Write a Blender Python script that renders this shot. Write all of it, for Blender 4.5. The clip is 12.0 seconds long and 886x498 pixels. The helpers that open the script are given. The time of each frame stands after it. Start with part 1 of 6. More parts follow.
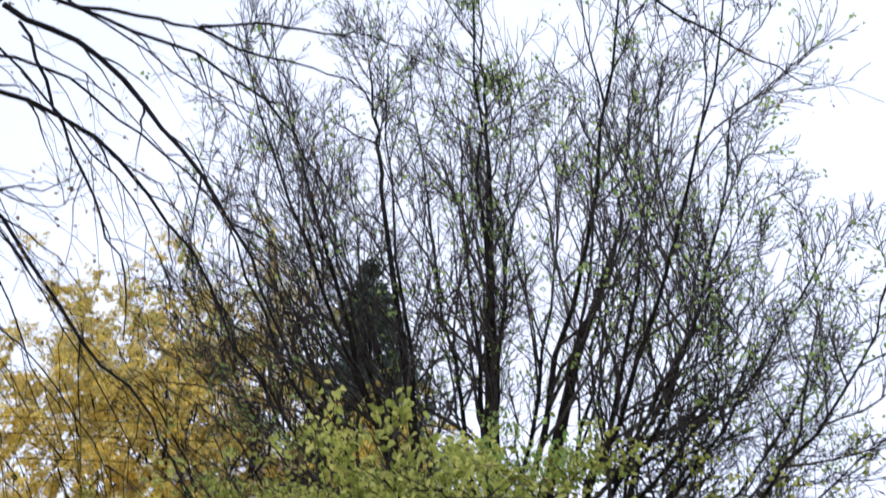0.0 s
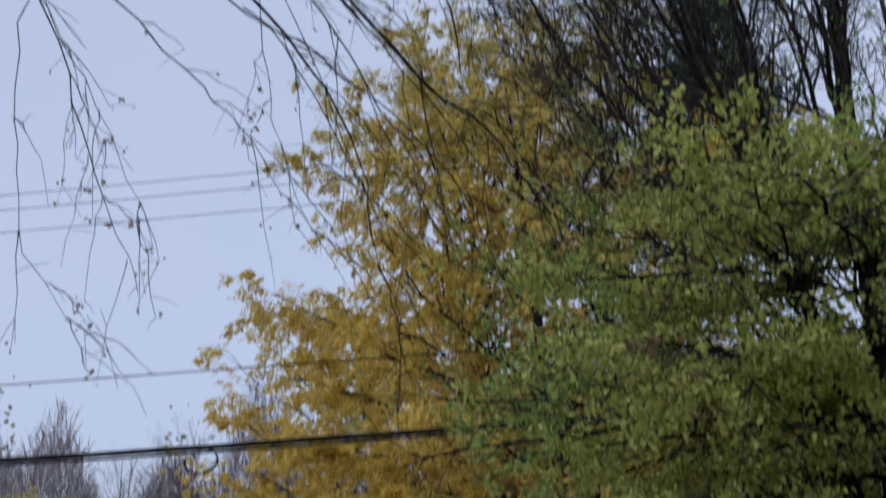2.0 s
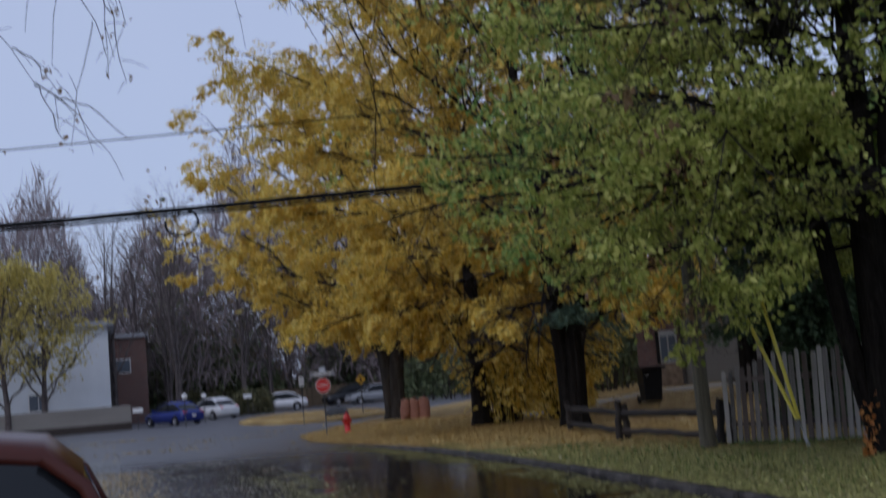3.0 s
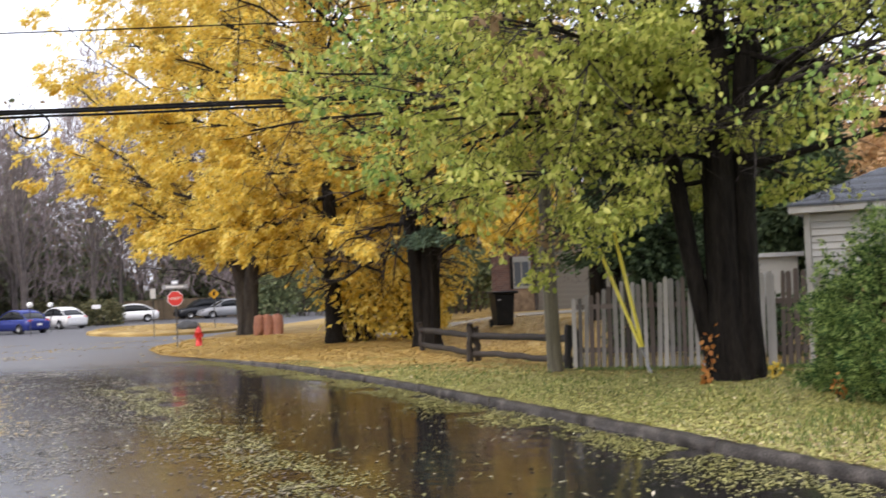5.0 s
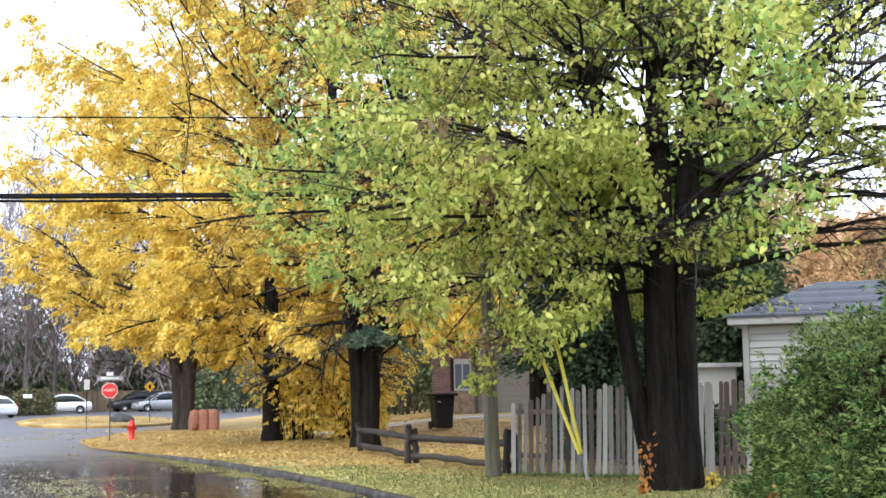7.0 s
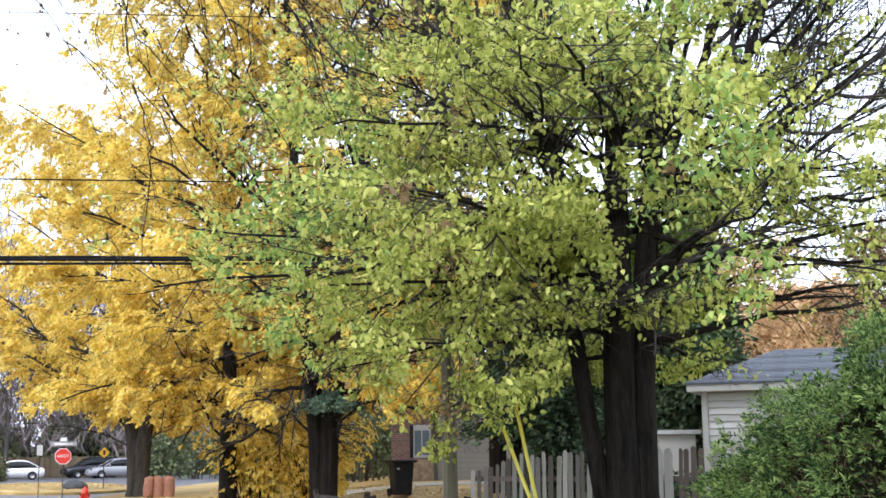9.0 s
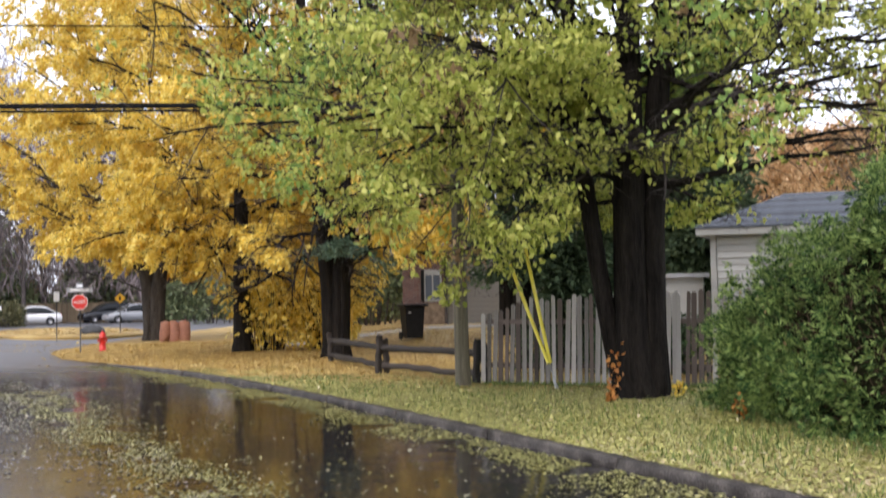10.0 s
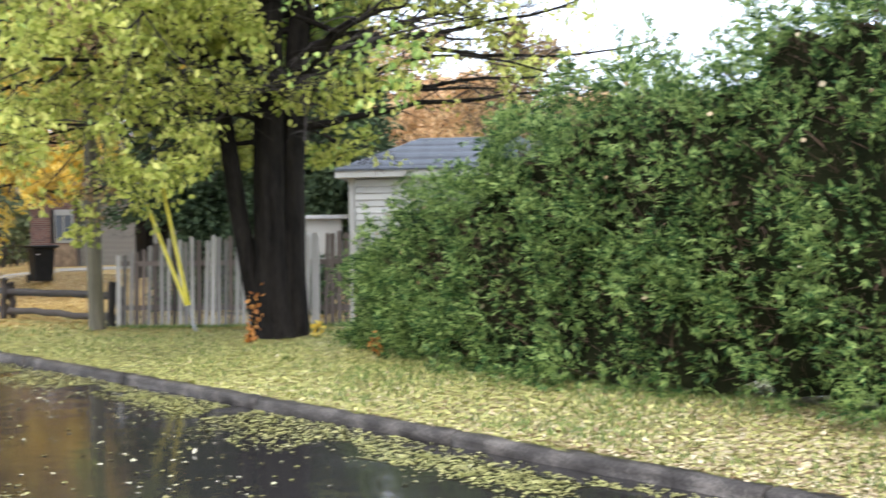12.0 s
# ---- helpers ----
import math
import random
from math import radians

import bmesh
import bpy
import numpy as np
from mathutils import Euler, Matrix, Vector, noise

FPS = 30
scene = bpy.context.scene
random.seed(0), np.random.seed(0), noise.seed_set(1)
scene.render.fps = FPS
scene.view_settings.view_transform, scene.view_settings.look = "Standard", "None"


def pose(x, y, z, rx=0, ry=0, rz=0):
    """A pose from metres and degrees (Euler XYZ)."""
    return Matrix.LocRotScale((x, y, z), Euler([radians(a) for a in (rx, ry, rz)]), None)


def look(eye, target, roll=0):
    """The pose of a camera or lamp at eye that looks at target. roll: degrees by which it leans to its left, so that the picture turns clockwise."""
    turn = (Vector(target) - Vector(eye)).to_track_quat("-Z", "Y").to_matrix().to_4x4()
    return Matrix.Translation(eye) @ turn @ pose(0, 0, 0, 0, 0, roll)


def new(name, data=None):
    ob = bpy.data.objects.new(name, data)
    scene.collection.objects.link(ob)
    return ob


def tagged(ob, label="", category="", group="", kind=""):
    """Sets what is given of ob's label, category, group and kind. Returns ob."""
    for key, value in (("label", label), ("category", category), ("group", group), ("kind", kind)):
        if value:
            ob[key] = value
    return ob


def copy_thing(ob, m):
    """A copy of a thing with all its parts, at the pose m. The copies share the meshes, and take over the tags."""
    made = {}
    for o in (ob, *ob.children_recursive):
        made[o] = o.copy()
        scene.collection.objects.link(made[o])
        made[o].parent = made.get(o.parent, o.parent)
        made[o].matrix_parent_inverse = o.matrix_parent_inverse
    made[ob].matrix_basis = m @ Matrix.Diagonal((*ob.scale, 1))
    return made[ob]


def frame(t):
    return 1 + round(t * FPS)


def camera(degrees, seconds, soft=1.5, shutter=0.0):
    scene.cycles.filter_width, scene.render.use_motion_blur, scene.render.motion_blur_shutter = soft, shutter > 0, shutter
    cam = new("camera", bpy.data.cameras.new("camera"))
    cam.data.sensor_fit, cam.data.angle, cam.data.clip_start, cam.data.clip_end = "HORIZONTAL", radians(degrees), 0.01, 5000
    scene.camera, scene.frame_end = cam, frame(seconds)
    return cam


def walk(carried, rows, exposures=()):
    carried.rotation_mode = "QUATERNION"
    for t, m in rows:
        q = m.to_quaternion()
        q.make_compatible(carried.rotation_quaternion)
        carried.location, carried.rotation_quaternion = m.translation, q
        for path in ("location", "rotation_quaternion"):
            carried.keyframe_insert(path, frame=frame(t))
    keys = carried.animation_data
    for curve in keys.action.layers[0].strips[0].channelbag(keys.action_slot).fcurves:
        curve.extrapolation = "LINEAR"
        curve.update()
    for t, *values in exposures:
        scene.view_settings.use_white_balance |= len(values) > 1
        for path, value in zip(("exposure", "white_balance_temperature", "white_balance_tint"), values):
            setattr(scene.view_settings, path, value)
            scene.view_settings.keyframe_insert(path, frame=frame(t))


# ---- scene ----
cam = camera(39.93, 12.0, soft=1.6, shutter=0.5)
EYE = 1.7
# seconds, yaw, pitch, roll of a camera that turns on the spot
ROWS = [
    (0.0, 0.49, 30.26, 1.54), (0.5, 1.79, 32.31, 2.33), (1.0, 4.84, 27.77, 1.35), (1.5, 13.33, 22.5, 2.02),
    (2.0, 18.38, 17.39, 3.09), (2.5, 17.98, 10.67, 4.06), (3.0, 17.55, 5.93, 4.72), (3.2, 17.0, 3.97, 4.77),
    (4.8, 11.84, 1.5, 2.86), (5.0, 10.76, 1.75, 2.66), (5.5, 7.92, 2.62, 1.04), (6.0, 6.94, 3.64, 0.7),
    (6.5, 8.0, 5.74, 0.7), (7.0, 7.96, 6.38, 0.88), (7.5, 7.75, 7.31, 0.71), (7.7, 7.59, 7.83, 0.68),
    (9.3, 5.96, 9.46, 0.75), (9.5, 5.95, 7.37, 0.85), (10.0, 6.57, 2.19, 1.04), (10.5, 1.1, -0.54, 1.39),
    (11.0, -2.32, -1.66, 1.16), (11.5, -5.48, -1.26, 1.13), (12.0, -10.23, -0.87, 0.96),
]
# seconds, stops, kelvin, tint
EXPOSURES = [(0.0, 0.3, 6200, 16), (0.5, 0.05, 6350, 16), (1.0, -0.25, 5950, 16), (1.5, -0.6, 5800, 16), (2.0, -0.68, 5800, 14), (2.5, -0.88, 5650, 14),
             (3.2, -0.88, 5600, 17), (4.8, 0.85, 6850, 14), (5.5, 1.05, 6900, 14), (6.5, 1.37, 6450, 10), (7.7, 1.45, 6150, 9), (9.5, 1.2, 6150, 11), (10.0, 1.0, 6650, 14), (10.5, 0.9, 6650, 14), (11.0, 1.1, 6600, 12), (11.5, 1.4, 6450, 11), (12.0, 1.65, 6300, 9)]
walk(cam, [(t, pose(0, 0, EYE, 90 + p, r, y)) for t, y, p, r in ROWS], EXPOSURES)

# ---- light: an even overcast sky with a faint, very soft sun ----
SUN_EL, SUN_AZ = 48.0, 200.0
world = bpy.data.worlds.new("overcast_sky")
scene.world = world
world.use_nodes = True
wn, wl = world.node_tree.nodes, world.node_tree.links
wn.clear()
sky = wn.new("ShaderNodeTexSky")
sky.sky_type = "NISHITA"
sky.sun_disc = False
sky.sun_elevation, sky.sun_rotation = radians(SUN_EL), radians(SUN_AZ)
sky.air_density, sky.dust_density = 1.0, 4.0
sky_bg = wn.new("ShaderNodeBackground")
sky_bg.inputs["Strength"].default_value = 0.05
cloud_bg = wn.new("ShaderNodeBackground")
cloud_bg.inputs["Strength"].default_value = 0.95
coord = wn.new("ShaderNodeTexCoord")
cloud = wn.new("ShaderNodeTexNoise")
cloud.inputs["Scale"].default_value = 1.6
cloud.inputs["Detail"].default_value = 5.0
cloud_ramp = wn.new("ShaderNodeValToRGB")
cloud_ramp.color_ramp.elements[0].position, cloud_ramp.color_ramp.elements[0].color = 0.3, (0.72, 0.80, 0.95, 1)
cloud_ramp.color_ramp.elements[1].position, cloud_ramp.color_ramp.elements[1].color = 0.7, (0.84, 0.89, 1.0, 1)
wl.new(coord.outputs["Generated"], cloud.inputs["Vector"])
wl.new(cloud.outputs["Fac"], cloud_ramp.inputs["Fac"])
wl.new(cloud_ramp.outputs["Color"], cloud_bg.inputs["Color"])
wl.new(sky.outputs["Color"], sky_bg.inputs["Color"])
sky_add = wn.new("ShaderNodeAddShader")
wl.new(sky_bg.outputs[0], sky_add.inputs[0])
wl.new(cloud_bg.outputs[0], sky_add.inputs[1])
wout = wn.new("ShaderNodeOutputWorld")
wl.new(sky_add.outputs[0], wout.inputs["Surface"])
sun = new("sun", bpy.data.lights.new("sun", "SUN"))
sun.data.energy, sun.data.angle, sun.data.color = 0.7, radians(25), (1.0, 0.97, 0.92)
sun_dir = Vector((math.sin(radians(SUN_AZ)) * math.cos(radians(SUN_EL)), math.cos(radians(SUN_AZ)) * math.cos(radians(SUN_EL)), math.sin(radians(SUN_EL))))
sun.matrix_world = look(sun_dir * 60, (0, 0, 0))


# ---- materials ----
def material(name, dark, light, rough=0.8, scale=6.0, fine=60.0, bump=0.3, dist=0.02, metal=0.0, spec=0.5, thin=0.0,
             island=False, pieces=False, mid=None, stretch=(1, 1, 1), iw=0.62):
    """Two-scale noise colour with relief. island: colour by loose part; pieces: by object; thin: light through a leaf."""
    m = bpy.data.materials.new(name)
    m.use_nodes = True
    n, l = m.node_tree.nodes, m.node_tree.links
    b = n["Principled BSDF"]
    b.inputs["Roughness"].default_value, b.inputs["Metallic"].default_value = rough, metal
    b.inputs["Specular IOR Level"].default_value = spec
    tc = n.new("ShaderNodeTexCoord")
    mp = n.new("ShaderNodeMapping")
    mp.inputs["Scale"].default_value = stretch
    l.new(tc.outputs["Object"], mp.inputs["Vector"])
    big, small = n.new("ShaderNodeTexNoise"), n.new("ShaderNodeTexNoise")
    big.inputs["Scale"].default_value, big.inputs["Detail"].default_value = scale, 4
    small.inputs["Scale"].default_value, small.inputs["Detail"].default_value = fine, 3
    l.new(mp.outputs[0], big.inputs["Vector"])
    l.new(mp.outputs[0], small.inputs["Vector"])
    mix = n.new("ShaderNodeMath")
    mix.operation = "MULTIPLY_ADD"
    mix.inputs[1].default_value = 0.4
    l.new(small.outputs["Fac"], mix.inputs[0])
    half = n.new("ShaderNodeMath")
    half.operation = "MULTIPLY"
    half.inputs[1].default_value = 0.6
    l.new(big.outputs["Fac"], half.inputs[0])
    l.new(half.outputs[0], mix.inputs[2])
    fac = mix.outputs[0]
    lo, hi = 0.33, 0.67
    if island or pieces:
        src = n.new("ShaderNodeNewGeometry").outputs["Random Per Island"] if island else n.new("ShaderNodeObjectInfo").outputs["Random"]
        blend = n.new("ShaderNodeMath")
        blend.operation = "MULTIPLY_ADD"
        blend.inputs[1].default_value = iw
        l.new(src, blend.inputs[0])
        part_fac = n.new("ShaderNodeMath")
        part_fac.operation = "MULTIPLY"
        part_fac.inputs[1].default_value = 1 - iw
        l.new(fac, part_fac.inputs[0])
        l.new(part_fac.outputs[0], blend.inputs[2])
        fac = blend.outputs[0]
        lo, hi = 0.5 * (1 - iw) - 0.04 - 0.12 * (0.62 - iw), 0.5 * (1 - iw) + iw + 0.0 - 0.1 * iw
    ramp = n.new("ShaderNodeValToRGB")
    ramp.color_ramp.elements[0].position, ramp.color_ramp.elements[0].color = lo, (*dark, 1)
    ramp.color_ramp.elements[1].position, ramp.color_ramp.elements[1].color = hi, (*light, 1)
    if mid:
        e = ramp.color_ramp.elements.new((lo + hi) / 2)
        e.color = (*mid, 1)
    l.new(fac, ramp.inputs["Fac"])
    l.new(ramp.outputs["Color"], b.inputs["Base Color"])
    if bump:
        bn = n.new("ShaderNodeBump")
        bn.inputs["Strength"].default_value, bn.inputs["Distance"].default_value = bump, dist
        l.new(mix.outputs[0], bn.inputs["Height"])
        l.new(bn.outputs[0], b.inputs["Normal"])
    if thin:
        tr = n.new("ShaderNodeBsdfTranslucent")
        l.new(ramp.outputs["Color"], tr.inputs["Color"])
        ms = n.new("ShaderNodeMixShader")
        ms.inputs[0].default_value = thin
        l.new(b.outputs[0], ms.inputs[1])
        l.new(tr.outputs[0], ms.inputs[2])
        l.new(ms.outputs[0], n["Material Output"].inputs["Surface"])
    return m


def wet_road():
    """Asphalt under a film of rain water: pools like glass between rougher, drier patches."""
    m = bpy.data.materials.new("wet_asphalt")
    m.use_nodes = True
    n, l = m.node_tree.nodes, m.node_tree.links
    b = n["Principled BSDF"]
    tc = n.new("ShaderNodeTexCoord")
    pool, grit, wave = n.new("ShaderNodeTexNoise"), n.new("ShaderNodeTexNoise"), n.new("ShaderNodeTexNoise")
    pool.inputs["Scale"].default_value, pool.inputs["Detail"].default_value = 0.16, 3
    grit.inputs["Scale"].default_value, grit.inputs["Detail"].default_value = 90, 3
    wave.inputs["Scale"].default_value, wave.inputs["Detail"].default_value = 2.6, 4
    sep = n.new("ShaderNodeSeparateXYZ")
    l.new(tc.outputs["Object"], sep.inputs[0])
    for t in (pool, grit, wave):
        l.new(tc.outputs["Object"], t.inputs["Vector"])
    # the far crossing is damp, not flooded
    far = n.new("ShaderNodeMapRange")
    far.inputs["From Min"].default_value, far.inputs["From Max"].default_value = 24.0, 33.0
    l.new(sep.outputs["Y"], far.inputs["Value"])
    dry = n.new("ShaderNodeMapRange")
    dry.inputs["From Min"].default_value, dry.inputs["From Max"].default_value = 0.62, 0.8
    l.new(pool.outputs["Fac"], dry.inputs["Value"])
    top = n.new("ShaderNodeMath")
    top.operation = "MAXIMUM"
    l.new(far.outputs[0], top.inputs[0])
    # beyond the drift of leaves the film of water is thin and ruffled
    lean = n.new("ShaderNodeMath")
    lean.operation = "MULTIPLY_ADD"
    lean.inputs[1].default_value = 0.63
    l.new(sep.outputs["Y"], lean.inputs[0])
    l.new(sep.outputs["X"], lean.inputs[2])
    thin_film = n.new("ShaderNodeMapRange")
    thin_film.inputs["From Min"].default_value, thin_film.inputs["From Max"].default_value = 3.0, -1.5
    thin_film.inputs["To Max"].default_value = 0.8
    l.new(lean.outputs[0], thin_film.inputs["Value"])
    wet = n.new("ShaderNodeMath")
    wet.operation = "MAXIMUM"
    l.new(dry.outputs[0], wet.inputs[0])
    l.new(thin_film.outputs[0], wet.inputs[1])
    l.new(wet.outputs[0], top.inputs[1])
    rough = n.new("ShaderNodeMapRange")
    rough.inputs["To Min"].default_value, rough.inputs["To Max"].default_value = 0.085, 0.42
    l.new(top.outputs[0], rough.inputs["Value"])
    l.new(rough.outputs[0], b.inputs["Roughness"])
    ramp = n.new("ShaderNodeValToRGB")
    ramp.color_ramp.elements[0].position, ramp.color_ramp.elements[0].color = 0.3, (0.011, 0.0098, 0.0095, 1)
    ramp.color_ramp.elements[1].position, ramp.color_ramp.elements[1].color = 0.75, (0.036, 0.0325, 0.031, 1)
    l.new(grit.outputs["Fac"], ramp.inputs["Fac"])
    # drier asphalt is paler, and reflected sky is put into its colour too
    pale = n.new("ShaderNodeMix")
    pale.data_type = "RGBA"
    l.new(top.outputs[0], pale.inputs["Factor"])
    l.new(ramp.outputs["Color"], pale.inputs["A"])
    pale.inputs["B"].default_value = (0.11, 0.11, 0.118, 1)
    l.new(pale.outputs["Result"], b.inputs["Base Color"])
    b.inputs["IOR"].default_value = 1.33
    bn = n.new("ShaderNodeBump")
    bn.inputs["Strength"].default_value, bn.inputs["Distance"].default_value = 0.13, 0.03
    l.new(wave.outputs["Fac"], bn.inputs["Height"])
    l.new(bn.outputs[0], b.inputs["Normal"])
    return m


def glass_dark(name, tint):
    m = bpy.data.materials.new(name)
    m.use_nodes = True
    b = m.node_tree.nodes["Principled BSDF"]
    b.inputs["Base Color"].default_value = (*tint, 1)
    b.inputs["Roughness"].default_value = 0.06
    b.inputs["IOR"].default_value = 1.5
    b.inputs["Specular IOR Level"].default_value = 0.3
    return m


def brick_wall(name):
    m = bpy.data.materials.new(name)
    m.use_nodes = True
    n, l = m.node_tree.nodes, m.node_tree.links
    b = n["Principled BSDF"]
    b.inputs["Roughness"].default_value = 0.85
    tc, mp, br = n.new("ShaderNodeTexCoord"), n.new("ShaderNodeMapping"), n.new("ShaderNodeTexBrick")
    mp.inputs["Rotation"].default_value = (radians(90), 0, 0)
    l.new(tc.outputs["Object"], mp.inputs["Vector"])
    l.new(mp.outputs[0], br.inputs["Vector"])
    br.inputs["Scale"].default_value = 1.0
    br.inputs["Brick Width"].default_value, br.inputs["Row Height"].default_value, br.inputs["Mortar Size"].default_value = 0.21, 0.075, 0.008
    br.inputs["Color1"].default_value = (0.11, 0.05, 0.042, 1)
    br.inputs["Color2"].default_value = (0.19, 0.09, 0.07, 1)
    br.inputs["Mortar"].default_value = (0.22, 0.2, 0.185, 1)
    l.new(br.outputs["Color"], b.inputs["Base Color"])
    bn = n.new("ShaderNodeBump")
    bn.inputs["Strength"].default_value, bn.inputs["Distance"].default_value, bn.invert = 0.6, 0.01, True
    l.new(br.outputs["Fac"], bn.inputs["Height"])
    l.new(bn.outputs[0], b.inputs["Normal"])
    return m


BARK = material("dark_wet_bark", (0.003, 0.0027, 0.0023), (0.026, 0.0215, 0.018), 0.85, 9, 40, 1.0, 0.08, spec=0.08, stretch=(1, 1, 0.16))
BARK_LIMB = material("damp_brown_twig_bark", (0.016, 0.0145, 0.014), (0.085, 0.073, 0.068), 0.85, 9, 50, 0.6, 0.02, spec=0.08)
BARK_GREY = material("grey_furrowed_bark", (0.02, 0.017, 0.014), (0.085, 0.073, 0.062), 0.85, 5, 30, 0.9, 0.05, spec=0.08, stretch=(1, 1, 0.2))
BARK_FAR = material("grey_brown_bark", (0.06, 0.05, 0.048), (0.17, 0.145, 0.135), 0.85, 3, 20, 0.5, 0.02, spec=0.1)
TWIG = material("near_twig_bark", (0.005, 0.0045, 0.005), (0.024, 0.021, 0.021), 0.85, 20, 120, 0.3, 0.004, spec=0.08)
LEAF_GREEN = material("yellow_green_leaves", (0.15, 0.185, 0.03), (0.66, 0.65, 0.19), 0.5, 0.5, 9, 0, spec=0.3, thin=0.5, island=True, mid=(0.43, 0.475, 0.1))
LEAF_BLUEGREEN = material("fresh_blue_green_leaves", (0.12, 0.22, 0.05), (0.45, 0.56, 0.17), 0.5, 0.5, 9, 0, spec=0.3, thin=0.5, island=True, mid=(0.29, 0.43, 0.11))
LEAF_SPRUCE = material("grey_green_spruce_needles", (0.05, 0.085, 0.07), (0.19, 0.25, 0.21), 0.75, 0.8, 10, 0, spec=0.15, thin=0.2, island=True)
LEAF_PINE = material("blue_green_pine_needles", (0.06, 0.12, 0.095), (0.2, 0.3, 0.22), 0.7, 0.8, 10, 0, spec=0.2, thin=0.3, island=True)
LEAF_YELLOW = material("golden_yellow_leaves", (0.56, 0.37, 0.045), (0.9, 0.76, 0.24), 0.45, 0.3, 6, 0, thin=0.5, island=True, spec=0.3, mid=(0.82, 0.6, 0.095))
LEAF_YGREEN = material("yellow_turning_leaves", (0.36, 0.3, 0.06), (0.72, 0.6, 0.18), 0.5, 0.3, 6, 0, thin=0.5, island=True)
LEAF_ORANGE = material("orange_leaves", (0.45, 0.25, 0.11), (0.72, 0.51, 0.28), 0.55, 0.5, 9, 0, thin=0.4, island=True)
LEAF_RUST = material("rusty_seedling_leaves", (0.36, 0.12, 0.025), (0.62, 0.28, 0.07), 0.55, 2, 20, 0, thin=0.4, island=True)
LEAF_BUSH = material("dull_green_bushes", (0.045, 0.072, 0.033), (0.2, 0.235, 0.11), 0.7, 0.3, 5, 0, thin=0.25, island=True)
WOOD_HAZE = material("bare_purple_grey_twigs", (0.12, 0.098, 0.098), (0.32, 0.265, 0.265), 0.9, 0.3, 5, 0, island=True)
CONCRETE = material("pale_concrete", (0.22, 0.2, 0.17), (0.38, 0.35, 0.3), 0.8, 0.8, 30, 0.3, 0.006)
LEAF_DARK = material("dark_conifer_needles", (0.018, 0.036, 0.02), (0.1, 0.14, 0.068), 0.75, 0.8, 10, 0, spec=0.15, thin=0.15, island=True)
LEAF_CEDAR = material("cedar_sprays", (0.008, 0.025, 0.01), (0.31, 0.41, 0.13), 0.55, 2.6, 12, 0, spec=0.12, thin=0.3, island=True, mid=(0.034, 0.084, 0.025), iw=0.32)
LEAF_WOOD = material("brown_green_undergrowth", (0.035, 0.045, 0.02), (0.2, 0.185, 0.085), 0.7, 0.2, 5, 0, thin=0.25, island=True)
GRASS = material("verge_grass_blades", (0.05, 0.085, 0.02), (0.2, 0.26, 0.07), 0.6, 0.6, 9, 0, thin=0.3, island=True)
LEAF_DRY = material("faded_dry_leaves", (0.12, 0.07, 0.03), (0.3, 0.2, 0.09), 0.6, 0.5, 9, 0, thin=0.3, island=True)
LITTER_RAFT = material("sodden_olive_leaves", (0.1, 0.1, 0.03), (0.4, 0.37, 0.16), 0.35, 0.8, 14, 0, thin=0.05, island=True, mid=(0.24, 0.235, 0.075))
LITTER_LIME = material("fallen_lime_leaves", (0.12, 0.14, 0.035), (0.6, 0.56, 0.22), 0.5, 0.6, 14, 0, thin=0.1, island=True, mid=(0.385, 0.37, 0.115))
LITTER_GOLD = material("fallen_golden_leaves", (0.24, 0.145, 0.035), (0.62, 0.48, 0.21), 0.5, 0.3, 14, 0, thin=0.1, island=True, mid=(0.49, 0.33, 0.09))
LITTER_PALE = material("floating_pale_leaves", (0.2, 0.18, 0.08), (0.55, 0.52, 0.36), 0.25, 0.6, 14, 0, thin=0.05, island=True, mid=(0.29, 0.27, 0.105))
LITTER_BEIGE = material("faded_beige_leaves", (0.13, 0.07, 0.03), (0.62, 0.52, 0.36), 0.5, 0.6, 14, 0, thin=0.05, island=True, mid=(0.36, 0.265, 0.14))
LEAF_SODDEN = material("sodden_brown_leaves", (0.02, 0.015, 0.009), (0.1, 0.078, 0.045), 0.35, 0.6, 14, 0, island=True)
LITTER_TAN = material("floating_tan_leaves", (0.1, 0.085, 0.055), (0.4, 0.36, 0.27), 0.35, 0.6, 14, 0, thin=0.05, island=True)
# near-black: the shade of the hedge's hollows put into the colour
CORE = material("hollow_shade_dark", (0.004, 0.006, 0.003), (0.016, 0.017, 0.008), 1.0, 3, 20, 0.6, 0.05, spec=0.0)
DEAD_TWIG = material("dead_brown_twigs", (0.02, 0.012, 0.008), (0.13, 0.085, 0.06), 0.9, 4, 30, 0, spec=0.1, island=True)
LAWN = material("leaf_strewn_grass", (0.07, 0.08, 0.02), (0.32, 0.3, 0.085), 0.85, 0.5, 26, 0.7, 0.03, mid=(0.19, 0.19, 0.05))
LAWN_GOLD = material("gold_leaf_carpet", (0.2, 0.13, 0.035), (0.5, 0.37, 0.14), 0.85, 0.6, 24, 0.7, 0.03, mid=(0.33, 0.215, 0.06))
SOIL = material("damp_ground", (0.04, 0.04, 0.025), (0.13, 0.11, 0.06), 0.9, 0.3, 8, 0.4, 0.03)
ROAD = wet_road()
KERB = material("wet_concrete", (0.012, 0.0095, 0.008), (0.14, 0.122, 0.108), 0.6, 3.5, 45, 1.0, 0.02, spec=0.2, mid=(0.046, 0.04, 0.036))
PICKET = material("weathered_grey_boards", (0.035, 0.03, 0.026), (0.43, 0.4, 0.37), 0.75, 2.2, 40, 0.6, 0.006, pieces=True, stretch=(8, 8, 0.5), iw=0.4)
